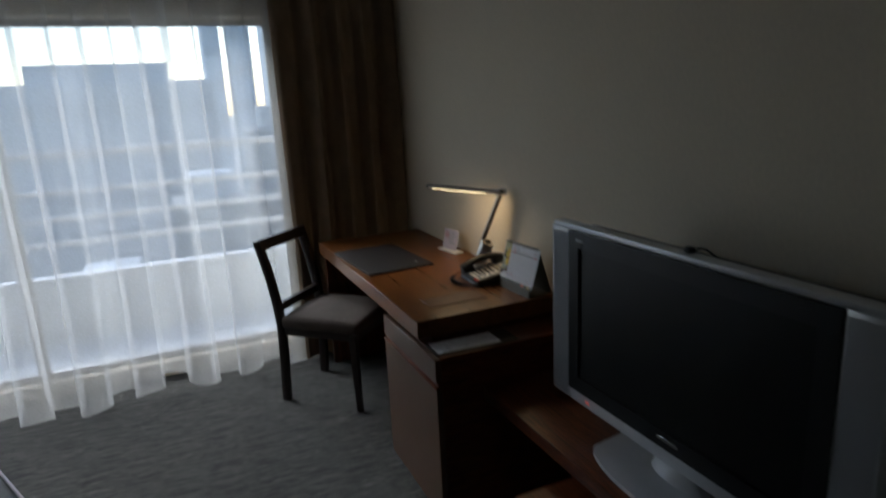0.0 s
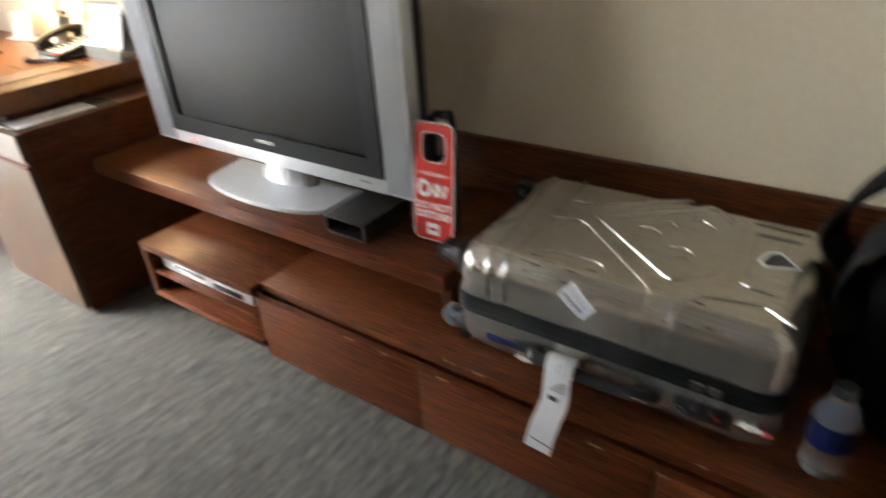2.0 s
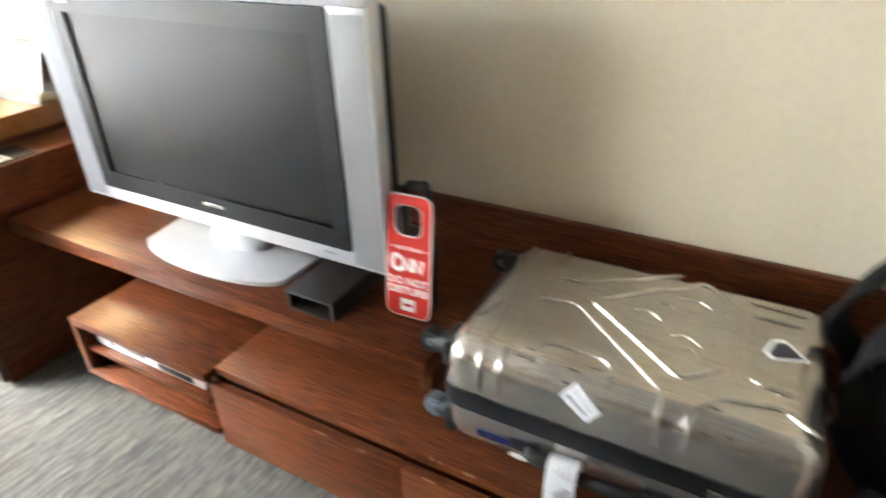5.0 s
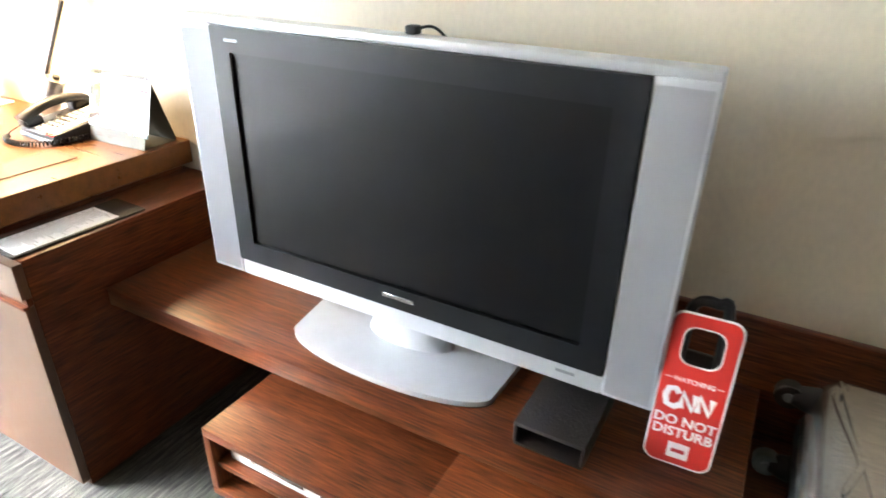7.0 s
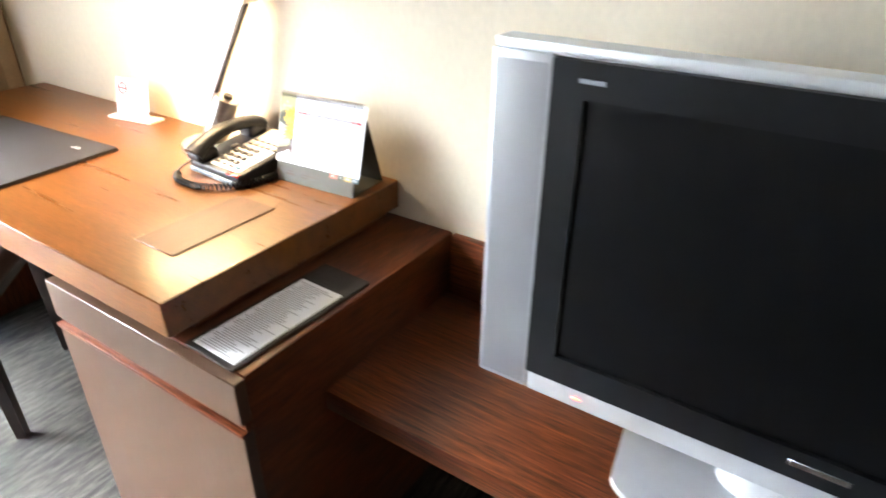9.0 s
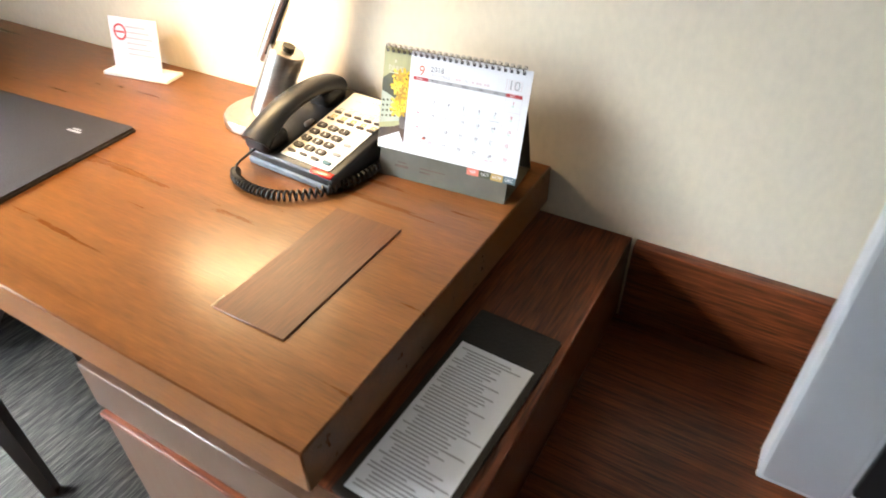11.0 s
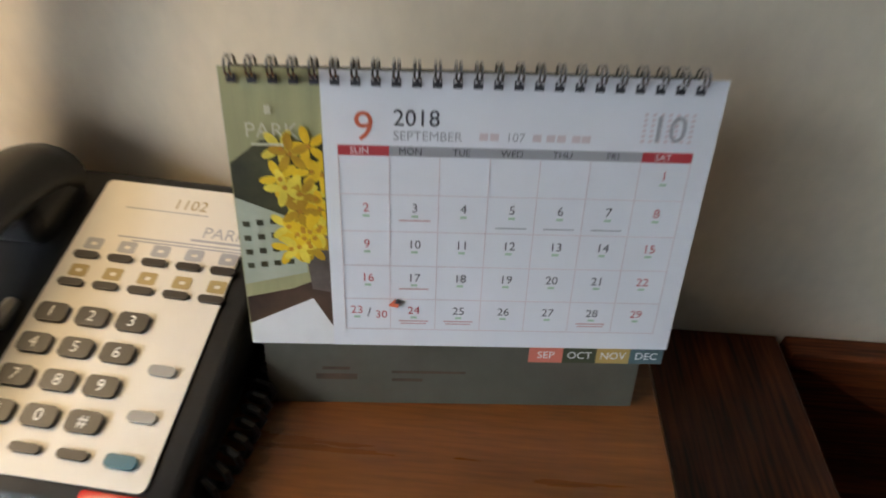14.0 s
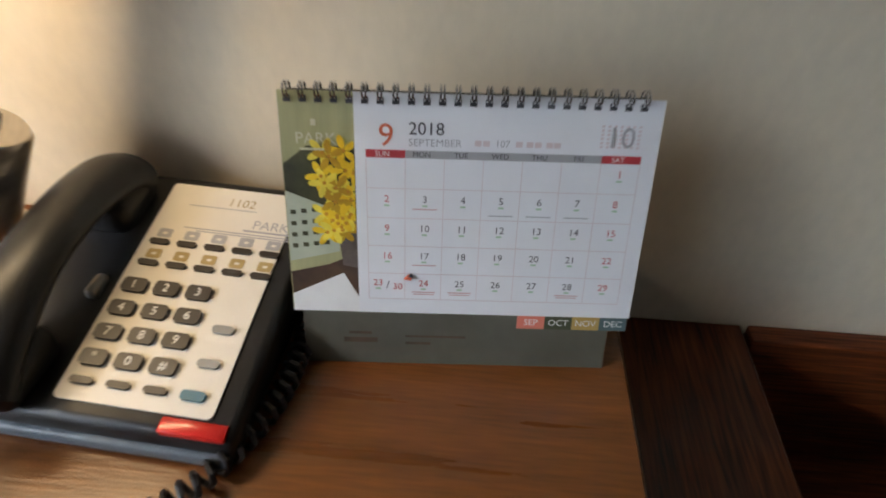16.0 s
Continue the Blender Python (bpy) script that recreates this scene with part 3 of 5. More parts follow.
part("cable", tube(smooth_path([(0.943, -0.27, 1.166), (0.958, -0.255, 1.168), (0.972, -0.24, 1.155), (0.975, -0.165, 1.1)]), 0.0025), black_plastic, cam_ob)

tray = thing("remote_tray", (1.28, -0.32, 0.512), "black leather open-fronted box on the bench", "box")
part("base", boxed((1.222, -0.41, 0.513), (1.345, -0.23, 0.519), 0.002), black_leather, tray)
part("lid", boxed((1.22, -0.412, 0.556), (1.347, -0.228, 0.564), 0.003), black_leather, tray)
part("side", boxed((1.22, -0.41, 0.519), (1.227, -0.23, 0.556), 0.002), black_leather, tray)
part("side", boxed((1.34, -0.41, 0.519), (1.347, -0.23, 0.556), 0.002), black_leather, tray)
part("back", boxed((1.227, -0.24, 0.519), (1.34, -0.232, 0.556), 0.001), black_leather, tray)
part("cable", tube(smooth_path([(1.33, -0.228, 0.535), (1.37, -0.21, 0.53), (1.385, -0.17, 0.52), (1.37, -0.1, 0.516)]), 0.003), black_plastic, tray)

# ---- door hanger ----
W, H = 0.108, 0.28
SM = Matrix.Translation((1.477, -0.318, 0.5135)) @ Matrix.Rotation(radians(2.5), 4, "Z") @ Matrix.Rotation(radians(90 - 7), 4, "X") @ Matrix.Translation((0, H / 2, 0))
hanger = thing("door_hanger", (1.477, -0.318, 0.512), "red and white do not disturb door hanger propped up", "sign")
hole = [(x * 0.62, y * 0.62 + 0.083) for x, y in outline(0.098, 0.105, 0.03)]
part("card", ring_plate(outline(W, H, 0.02), hole, -0.001, 0.0005), white_ink, hanger, m=SM)
hole2 = [(x * 0.66, y * 0.66 + 0.083) for x, y in outline(0.098, 0.105, 0.03)]
part("red_face", ring_plate(outline(W - 0.006, H - 0.006, 0.018), hole2, 0.0005, 0.0009), red_card, hanger, m=SM)
for row in (("DO NOT", 0, -0.062, 0.024, "CENTER"), ("DISTURB", 0, -0.084, 0.024, "CENTER"), ("WATCHING", 0, 0.018, 0.0115, "CENTER")):
    part("lettering", letters([row], 0.0012, 0.03), white_ink, hanger, m=SM, smooth=False)
bm = bmesh.new()
for path in ([(-0.018, -0.004), (-0.024, 0.004), (-0.034, 0.002), (-0.038, -0.012), (-0.034, -0.027), (-0.022, -0.03), (-0.014, -0.024)],
             [(-0.012, -0.029), (-0.012, 0.0), (0.006, -0.029), (0.008, 0.0)], [(0.014, -0.029), (0.014, 0.0), (0.032, -0.029), (0.034, 0.0)]):
    sweep(bm, [(x, y, 0.0013) for x, y in path], 0.0052, 6, 0.15, (0, 0, 1))
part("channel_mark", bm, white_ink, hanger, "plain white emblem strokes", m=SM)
part("small_mark", bars([(-0.017, -0.125, 0.017, -0.096)], 0.001), white_ink, hanger, m=SM)
part("small_mark_strokes", bars([(-0.011, -0.114, 0.011, -0.107)], 0.0014), red_ink, hanger, m=SM)
part("rule", bars([(-0.045, 0.0215, -0.034, 0.0228), (0.034, 0.0215, 0.045, 0.0228)], 0.001), white_ink, hanger, m=SM)
stand = thing("black_bracket", (1.49, -0.24, 0.512), "black upright loop bracket behind the door hanger", "bracket")
part("loop", tube(smooth_path([(1.445, -0.25, 0.515), (1.443, -0.25, 0.74), (1.45, -0.25, 0.79), (1.48, -0.25, 0.797), (1.5, -0.25, 0.775), (1.5, -0.25, 0.515)]), 0.009, 8), black_plastic, stand)
part("plate", boxed((1.45, -0.252, 0.515), (1.494, -0.244, 0.70), 0.003), black_plastic, stand)

# ---- suitcase ----
SX0, SX1, SY0, SY1, SZ0, SZ1, SR = 1.657, 2.258, -0.498, -0.088, 0.407, 0.645, 0.05
case = thing("suitcase", (1.965, -0.27, 0.406), "scuffed bronze hard-shell suitcase lying flat on the bench", "suitcase")


def half_shell(z_cut, keep_top):
    bm = boxed((SX0, SY0, SZ0), (SX1, SY1, SZ1), SR, 6)
    bmesh.ops.bisect_plane(bm, geom=bm.verts[:] + bm.edges[:] + bm.faces[:], plane_co=(0, 0, z_cut), plane_no=(0, 0, 1 if not keep_top else -1), clear_outer=True)
    return bm


def over_front(x, y):
    """A place on the lid for a run that goes over its rounded front edge: y below the edge runs on down the front."""
    flat = SY0 + SR
    if y >= flat:
        return Vector((x, y, SZ1))
    s = (flat - y) / SR
    if s <= math.pi / 2:
        return Vector((x, flat - SR * math.sin(s), SZ1 - SR + SR * math.cos(s)))
    return Vector((x, SY0, SZ1 - SR - (s - math.pi / 2) * SR))


def ridge(bm, ctrl, r=0.0052):
    pts = []
    for (x0, y0), (x1, y1) in zip(ctrl, ctrl[1:]):
        n = max(2, int(math.hypot(x1 - x0, y1 - y0) / 0.012))
        pts += [over_front(x0 + (x1 - x0) * k / n, y0 + (y1 - y0) * k / n) for k in range(n)]
    pts.append(over_front(*ctrl[-1]))
    sm = [pts[0]] + [(a + b * 2 + c) / 4 for a, b, c in zip(pts, pts[1:], pts[2:])] + [pts[-1]]
    sm = [p - Vector((0, 0, 0.001)) for p in sm]
    sweep(bm, sm, [r * 0.5] + [r] * (len(sm) - 2) + [r * 0.5], 8)


part("lower_shell", half_shell(0.515, False), shell_mat, case)
lid = part("lid_shell", half_shell(0.53, True), shell_top, case)
band = boxed((SX0 - 0.004, SY0 - 0.004, 0.44), (SX1 + 0.004, SY1 + 0.004, 0.60), SR, 6)
for z, no in ((0.546, 1), (0.506, -1)):
    bmesh.ops.bisect_plane(band, geom=band.verts[:] + band.edges[:] + band.faces[:], plane_co=(0, 0, z), plane_no=(0, 0, no), clear_outer=True)
bmesh.ops.holes_fill(band, edges=[e for e in band.edges if e.is_boundary], sides=0)
part("zipper_band", band, rubber, case, "black zipper band")
for z in (0.519, 0.533):
    loop = boxed((SX0 - 0.0065, SY0 - 0.0065, 0.44), (SX1 + 0.0065, SY1 + 0.0065, 0.60), SR, 6)
    for zz, no in ((z + 0.003, 1), (z - 0.003, -1)):
        bmesh.ops.bisect_plane(loop, geom=loop.verts[:] + loop.edges[:] + loop.faces[:], plane_co=(0, 0, zz), plane_no=(0, 0, no), clear_outer=True)
    part("zip_cord", loop, black_plastic, case)
END = SY0 - 0.07
runs = [
    [(1.69, -0.125), (1.735, -0.44), (1.735, END)], [(1.765, -0.115), (1.772, -0.44), (1.772, END)],
    [(1.766, -0.304), (1.841, -0.291), (2.025, -0.455), (2.035, END)],
    [(2.24, -0.452), (2.189, -0.416), (2.106, -0.434), (2.072, -0.475), (2.07, END)],
    [(1.86, -0.268), (2.044, -0.416), (2.1, -0.363), (2.087, -0.168), (2.038, -0.116), (1.877, -0.25)],
    [(1.782, -0.217), (1.822, -0.217), (1.993, -0.105)], [(1.9, -0.215), (2.03, -0.135)],
    [(1.838, -0.475), (1.818, -0.44), (1.832, -0.421), (1.927, -0.42), (1.95, -0.445), (1.952, -0.48)],
    [(2.126, -0.376), (2.105, -0.155)], [(2.205, -0.382), (2.145, -0.371), (2.128, -0.186), (2.206, -0.188)], [(2.116, -0.145), (2.214, -0.153)],
    [(1.69, -0.4), (1.715, -0.33), (1.68, -0.178), (1.7, -0.13)],
]
for ctrl in runs:
    bm = bmesh.new()
    ridge(bm, ctrl)
    part("ridge", bm, shell_top, lid)
for x, y, l in ((1.935, -0.262, 0.05), (1.965, -0.225, 0.04), (2.01, -0.31, 0.05), (2.0, -0.19, 0.06), (2.03, -0.34, 0.03)):
    bm = bmesh.new()
    ridge(bm, [(x, y), (x + l * 0.6, y + 0.012), (x + l, y - 0.012)], 0.004)
    part("emblem_relief", bm, shell_top, lid, "plain raised stroke")
bm = slab([(-0.028, 0.012), (-0.016, 0.024), (0.016, 0.024), (0.028, 0.012), (0, -0.03)], 0, 0.0012)
badge = part("badge", bm, black_ink, lid, "small black and white shield sticker", m=Matrix.Translation((2.185, -0.275, SZ1 + 0.0002)) @ Matrix.Rotation(radians(75), 4, "Z"))
part("badge_rim", ring_plate([(x * 1.15, y * 1.15) for x, y in ((-0.028, 0.012), (-0.016, 0.024), (0.016, 0.024), (0.028, 0.012), (0, -0.03))],
                             [(x * 0.95, y * 0.95) for x, y in ((-0.028, 0.012), (-0.016, 0.024), (0.016, 0.024), (0.028, 0.012), (0, -0.03))], 0, 0.0015), white_ink, badge,
     m=Matrix.Translation((2.185, -0.275, SZ1 + 0.0003)) @ Matrix.Rotation(radians(75), 4, "Z"))


def sticker_grid(u0, v0, u1, v1, lift, nu=10, nv=6):
    """A small sheet laid over the lid's rounded front edge, turned askew."""
    bm = bmesh.new()
    q = radians(-38)
    rows = []
    for i in range(nu + 1):
        row = []
        for j in range(nv + 1):
            u, v = u0 + (u1 - u0) * i / nu, v0 + (v1 - v0) * j / nv
            x, w = 1.915 + u * math.cos(q) - v * math.sin(q), SY0 - 0.019 + u * math.sin(q) + v * math.cos(q)
            p = over_front(x, w)
            core = Vector((x, SY0 + SR, min(p.z, SZ1 - SR)))
            row.append(bm.verts.new(p + (p - core).normalized() * lift))
        rows.append(row)
    for r0, r1 in zip(rows, rows[1:]):
        for j in range(nv):
            bm.faces.new((r0[j], r1[j], r1[j + 1], r0[j + 1]))
    return bm


lab = part("sticker", sticker_grid(-0.03, -0.018, 0.03, 0.018, 0.0012), paper, case, "white luggage sticker")
for k in range(7):
    part("sticker_print", sticker_grid(-0.022 + 0.006 * k, -0.01 + 0.003 * (k % 2), -0.0185 + 0.006 * k, -0.003, 0.0017, 2, 2), black_ink, lab)
for v, l in ((0.005, 0.02), (0.01, 0.008)):
    part("sticker_print", sticker_grid(-0.024, v, l, v + 0.0016, 0.0017, 8, 1), grey_ink, lab)
part("handle", tube(smooth_path([(1.835, SY0 + 0.002, 0.468), (1.85, SY0 - 0.018, 0.468), (1.95, SY0 - 0.024, 0.468), (2.05, SY0 - 0.018, 0.468), (2.07, SY0 + 0.002, 0.468)], 5), 0.0115, 10, 0.6), rubber, case)
part("handle_bracket", boxed((1.8, SY0 - 0.006, 0.455), (1.852, SY0 + 0.004, 0.482), 0.003), rubber, case)
part("handle_bracket", boxed((2.03, SY0 - 0.01, 0.455), (2.076, SY0 + 0.004, 0.482), 0.003), rubber, case)
part("handle_clip", boxed((2.026, SY0 - 0.029, 0.459), (2.062, SY0 - 0.012, 0.468), 0.002), chrome, case, "bright metal clip on the handle")
part("lock", boxed((2.098, SY0 - 0.008, 0.452), (2.188, SY0 + 0.004, 0.49), 0.005), black_plastic, case)
part("lock_keyhole", ring_plate([(0.008 * math.cos(k * math.tau / 16), 0.008 * math.sin(k * math.tau / 16)) for k in range(16)], [(0.004 * math.cos(k * math.tau / 16), 0.004 * math.sin(k * math.tau / 16)) for k in range(16)], 0, 0.003), chrome, case, m=Matrix.Translation((2.111, SY0 - 0.0075, 0.466)) @ Matrix.Rotation(radians(90), 4, "X"))
part("lock_mark", boxed((2.166, SY0 - 0.0095, 0.467), (2.172, SY0 - 0.0075, 0.473)), red_card, case)
for x in (2.132, 2.16):
    part("zip_puller", tube(smooth_path([(x - 0.004, SY0 - 0.012, 0.524), (x - 0.006, SY0 - 0.016, 0.5), (x, SY0 - 0.014, 0.478), (x + 0.005, SY0 - 0.016, 0.5), (x + 0.004, SY0 - 0.012, 0.524)]), 0.0018, 8), chrome, case)
    part("zip_slider", boxed((x - 0.011, SY0 - 0.014, 0.518), (x + 0.011, SY0 - 0.004, 0.534), 0.003), chrome, case)
part("name_strip", boxed((1.735, SY0 - 0.0015, 0.452), (1.8, SY0 + 0.001, 0.468)), blue_label, case)
TORN = [(-0.02, -0.006), (-0.012, -0.003), (-0.004, -0.008), (0.008, -0.006), (0.02, -0.004), (0.018, 0.003), (0.009, 0.003), (0.006, 0.01), (0.0, 0.004), (-0.01, 0.008), (-0.018, 0.002)]
for x, z, k in ((2.216, 0.472, 1.0), (1.815, 0.436, 0.9)):
    part("transfer", slab([(px * k, py * k) for px, py in TORN], 0, 0.0012), white_ink, case, "torn white sticker", m=Matrix.Translation((x, SY0 - 0.0004, z)) @ Matrix.Rotation(radians(90), 4, "X"))
part("transfer", slab([(px * 0.6, py * 0.9) for px, py in TORN], 0, 0.001), red_ink, case, "torn red sticker", m=Matrix.Translation((2.238, SY0 - 0.0002, 0.469)) @ Matrix.Rotation(radians(90), 4, "X"))
rnd = random.Random(31)
for k in range(22):
    x, y, l = rnd.uniform(1.7, 2.24), rnd.uniform(SY0 - 0.015, SY0 + 0.05), rnd.uniform(0.004, 0.02)
    bm = bmesh.new()
    sweep(bm, [over_front(x, y) + Vector((0, 0, 0.0002)), over_front(x + l, y + rnd.uniform(-0.003, 0.003)) + Vector((0, 0, 0.0002))], rnd.uniform(0.0007, 0.0016), 5)
    part("scuff", bm, rubber, lid, "dark scuff mark")
for z in (0.6, 0.44):
    for y in (-0.452, -0.14):
        w = part("wheel", tube([(SX0 - 0.035, y - 0.012, z), (SX0 - 0.035, y + 0.012, z)], 0.023 if z > 0.5 else 0.023, 18), rubber if z > 0.5 else grey_blue, case)
        part("fork", tube([(SX0 + 0.012, y, z), (SX0 - 0.012, y, z), (SX0 - 0.03, y, z)], [0.026, 0.022, 0.016], 12), rubber, w)
        part("hub", tube([(SX0 - 0.035, y - 0.0145, z), (SX0 - 0.035, y + 0.0145, z)], 0.009, 12), grey_blue, w)
for z0, z1 in ((0.572, 0.632), (0.412, 0.478)):
    part("corner_guard", boxed((SX0 - 0.003, SY0 + 0.015, z0), (SX0 + 0.02, SY0 + 0.08, z1), 0.008, 3), rubber, case)
tag = thing("baggage_tag", (1.87, -0.5, 0.42), "white paper baggage tag looped on the suitcase handle", "tag")
bm = bmesh.new()
strap(bm, smooth_path([(1.905, -0.503, 0.46), (1.905, -0.51, 0.486), (1.905, -0.525, 0.49), (1.905, -0.537, 0.468), (1.908, -0.547, 0.44), (1.912, -0.562, 0.42), (1.912, -0.588, 0.405), (1.908, -0.6, 0.38), (1.9, -0.603, 0.335)], 6), 0.05, 0.0006, (1, 0.1, -0.1))
part("strip", bm, paper, tag)
part("loop", tube([(1.88, -0.516, 0.469), (1.93, -0.516, 0.472)], 0.02, 16), paper, tag)
for k in range(5):
    part("loop_print", lathe([(0.0204, 0), (0.0204, 0.0022)], 16), grey_ink, tag, m=Matrix.Translation((1.885 + 0.009 * k, -0.516, 0.4693 + 0.0006 * k)) @ Matrix.Rotation(radians(90), 4, "Y"))
TM = Matrix.Translation((1.904, -0.6035, 0.36)) @ Matrix.Rotation(radians(90), 4, "X") @ Matrix.Rotation(radians(-12), 4, "Z")
part("print", bars([(-0.024, -0.002, 0.024, 0.001)], 0.0004), black_ink, tag, m=TM)
TM2 = Matrix.Translation((1.91, -0.555, 0.4295)) @ Matrix.Rotation(radians(-6), 4, "Z") @ Matrix.Rotation(radians(55), 4, "X")
part("print", bars([(-0.016, 0.01 + 0.004 * k, 0.016, 0.0115 + 0.004 * k) for k in range(5)] + [(-0.012, -0.008, 0.008, 0.0)], 0.002), black_ink, tag, m=TM2)

# ---- backpack ----
pack = thing("backpack", (2.44, -0.22, 0.406), "black nylon backpack leaning in the bench corner", "backpack")


def loft(rows, sides=28, power=2.6, m=None):
    """Rounded sections: rows of (centre x, y, z, half width, half depth, turn)."""
    bm = bmesh.new()
    rings = []
    for cx, cy, z, a, b, turn in rows:
        ring = []
        for k in range(sides):
            t = k * math.tau / sides
            c, s = math.cos(t), math.sin(t)
            u, v = a * math.copysign(abs(c) ** (2 / power), c), b * math.copysign(abs(s) ** (2 / power), s)
            q = radians(turn)
            nz = 1 + 0.035 * noise.noise(Vector((cx + u * 9, cy + v * 9, z * 9)))
            ring.append(bm.verts.new((cx + (u * math.cos(q) - v * math.sin(q)) * nz, cy + (u * math.sin(q) + v * math.cos(q)) * nz, z)))
        rings.append(ring)
    for p, q in zip(rings, rings[1:]):
        for k in range(sides):
            bm.faces.new((p[k], p[(k + 1) % sides], q[(k + 1) % sides], q[k]))
    bm.faces.new(rings[0][::-1])
    bm.faces.new(rings[-1])
    return bm


BP = Matrix.Translation((2.408, -0.245, 0.41)) @ Matrix.Rotation(radians(-56), 4, "Z") @ Matrix.Rotation(radians(-8), 4, "X") @ Matrix.Rotation(radians(9), 4, "Y")


def shear_foot(bm, z=0.407):
    """Flatten what would sink into the bench."""
    for v in bm.verts:
        w = BP @ v.co
        if w.z < z:
            w.z = z
            v.co = BP.inverted() @ w
    return bm


# width runs along x from the far edge to the near one, depth along y from the padded back to the pockets
part("body", shear_foot(loft([(0, 0.0, -0.02, 0.08, 0.055, 0), (0, 0.0, 0.01, 0.115, 0.085, 0), (0, 0.0, 0.06, 0.125, 0.095, 0), (0, -0.002, 0.18, 0.125, 0.094, 0), (0, -0.008, 0.28, 0.118, 0.086, 0),
                   (0.0, -0.018, 0.36, 0.1, 0.07, 0), (0.0, -0.03, 0.42, 0.078, 0.05, 0), (0.0, -0.04, 0.455, 0.045, 0.028, 0)], 40, 3.2)), nylon, pack, m=BP)
back = part("back_panel", shear_foot(loft([(0, -0.088, 0.02, 0.07, 0.012, 0), (0, -0.092, 0.05, 0.098, 0.022, 0), (0, -0.096, 0.16, 0.104, 0.024, 0), (0, -0.095, 0.26, 0.1, 0.024, 0),
                         (0.0, -0.09, 0.33, 0.086, 0.02, 0), (0.0, -0.082, 0.385, 0.05, 0.012, 0)], 32, 3.4)), mesh_cloth, pack, "padded mesh back panel", m=BP)
part("edge_piping", tube(smooth_path([(0.095, -0.088, 0.02), (0.115, -0.088, 0.08), (0.118, -0.09, 0.2), (0.11, -0.085, 0.3), (0.085, -0.075, 0.385), (0.03, -0.07, 0.44)]), 0.005, 7), webbing, pack, m=BP)
part("lumbar_seam", tube(smooth_path([(-0.06, -0.116, 0.3), (-0.02, -0.121, 0.265), (0.04, -0.121, 0.27), (0.085, -0.113, 0.315)]), 0.0022, 6), webbing, back, m=BP)
part("front_pocket", shear_foot(loft([(0, 0.085, 0.03, 0.08, 0.02, 0), (0, 0.092, 0.06, 0.102, 0.03, 0), (0, 0.093, 0.16, 0.106, 0.032, 0), (0, 0.082, 0.26, 0.098, 0.028, 0), (0, 0.066, 0.31, 0.07, 0.014, 0)], 28, 3)), nylon, pack, m=BP)
part("side_pocket", shear_foot(loft([(0.118, 0.0, 0.01, 0.016, 0.06, 0), (0.126, 0.0, 0.05, 0.03, 0.078, 0), (0.13, 0.0, 0.1, 0.037, 0.08, 0), (0.128, -0.008, 0.13, 0.036, 0.074, 0)], 28, 2.6)), mesh_cloth, pack, "stretch mesh bottle pocket", m=BP)
part("pocket_hem", tube([(0.128 + 0.038 * math.cos(a * math.tau / 24), -0.008 + 0.076 * math.sin(a * math.tau / 24), 0.132) for a in range(-7, 8)], 0.004, 6), webbing, pack, m=BP)
for ctrl, wd, ac in (([(2.452, -0.2, 0.825), (2.442, -0.185, 0.865), (2.412, -0.185, 0.88), (2.366, -0.195, 0.862), (2.324, -0.2, 0.826), (2.278, -0.2, 0.773), (2.25, -0.2, 0.72), (2.247, -0.2, 0.672), (2.285, -0.2, 0.625), (2.31, -0.22, 0.56)], 0.045, (0.45, 0.5, 0.75)),
                     ([(2.474, -0.25, 0.79), (2.462, -0.275, 0.838), (2.415, -0.292, 0.84), (2.366, -0.29, 0.8), (2.318, -0.285, 0.743), (2.29, -0.28, 0.69), (2.286, -0.27, 0.63), (2.31, -0.29, 0.56)], 0.06, (0.3, 0.55, 0.8))):
    bm = bmesh.new()
    strap(bm, smooth_path(ctrl, 8), wd, 0.013, ac)
    part("shoulder_strap", bm, webbing, pack)
bm = bmesh.new()
strap(bm, smooth_path([(2.458, -0.29, 0.84), (2.455, -0.275, 0.872), (2.45, -0.235, 0.885), (2.445, -0.2, 0.875), (2.448, -0.185, 0.84)], 8), 0.035, 0.008, (1, 0, 0))
part("grab_handle", bm, webbing, pack)
for p0, p1 in (((2.33, -0.212, 0.858), (2.34, -0.19, 0.815)), ((2.352, -0.312, 0.812), (2.37, -0.283, 0.768))):
    part("yellow_stitch", tube([p0, p1], 0.003, 6), yellow_thread, pack)
for pts in ([(0.124, 0.02, 0.13), (0.127, 0.02, 0.24), (0.112, 0.008, 0.33), (0.08, -0.01, 0.41)], [(0.108, 0.075, 0.06), (0.114, 0.075, 0.18), (0.104, 0.062, 0.28), (0.06, 0.045, 0.34)],
            [(0.126, -0.05, 0.14), (0.124, -0.045, 0.25), (0.106, -0.05, 0.34)]):
    part("zip", tube(smooth_path(pts), 0.0045, 6), rubber, pack, m=BP)
for x, y, z in ((0.131, 0.02, 0.255), (0.131, 0.023, 0.225), (0.119, 0.07, 0.25), (0.121, 0.075, 0.21)):
    part("zip_pull", tube([(x, y, z + 0.02), (x + 0.004, y, z), (x + 0.004, y, z - 0.025), (x + 0.003, y, z - 0.035)], [0.003, 0.006, 0.006, 0.008], 8), grey_blue, pack, m=BP)
part("buckle", boxed((0.108, 0.098, 0.16), (0.12, 0.122, 0.215), 0.004), rubber, pack, m=BP)
part("compression_strap", strap(bmesh.new(), [(0.128, -0.06, 0.2), (0.132, 0.0, 0.2), (0.124, 0.08, 0.195), (0.113, 0.11, 0.188)], 0.02, 0.003, (0, 0, 1)), webbing, pack, m=BP)
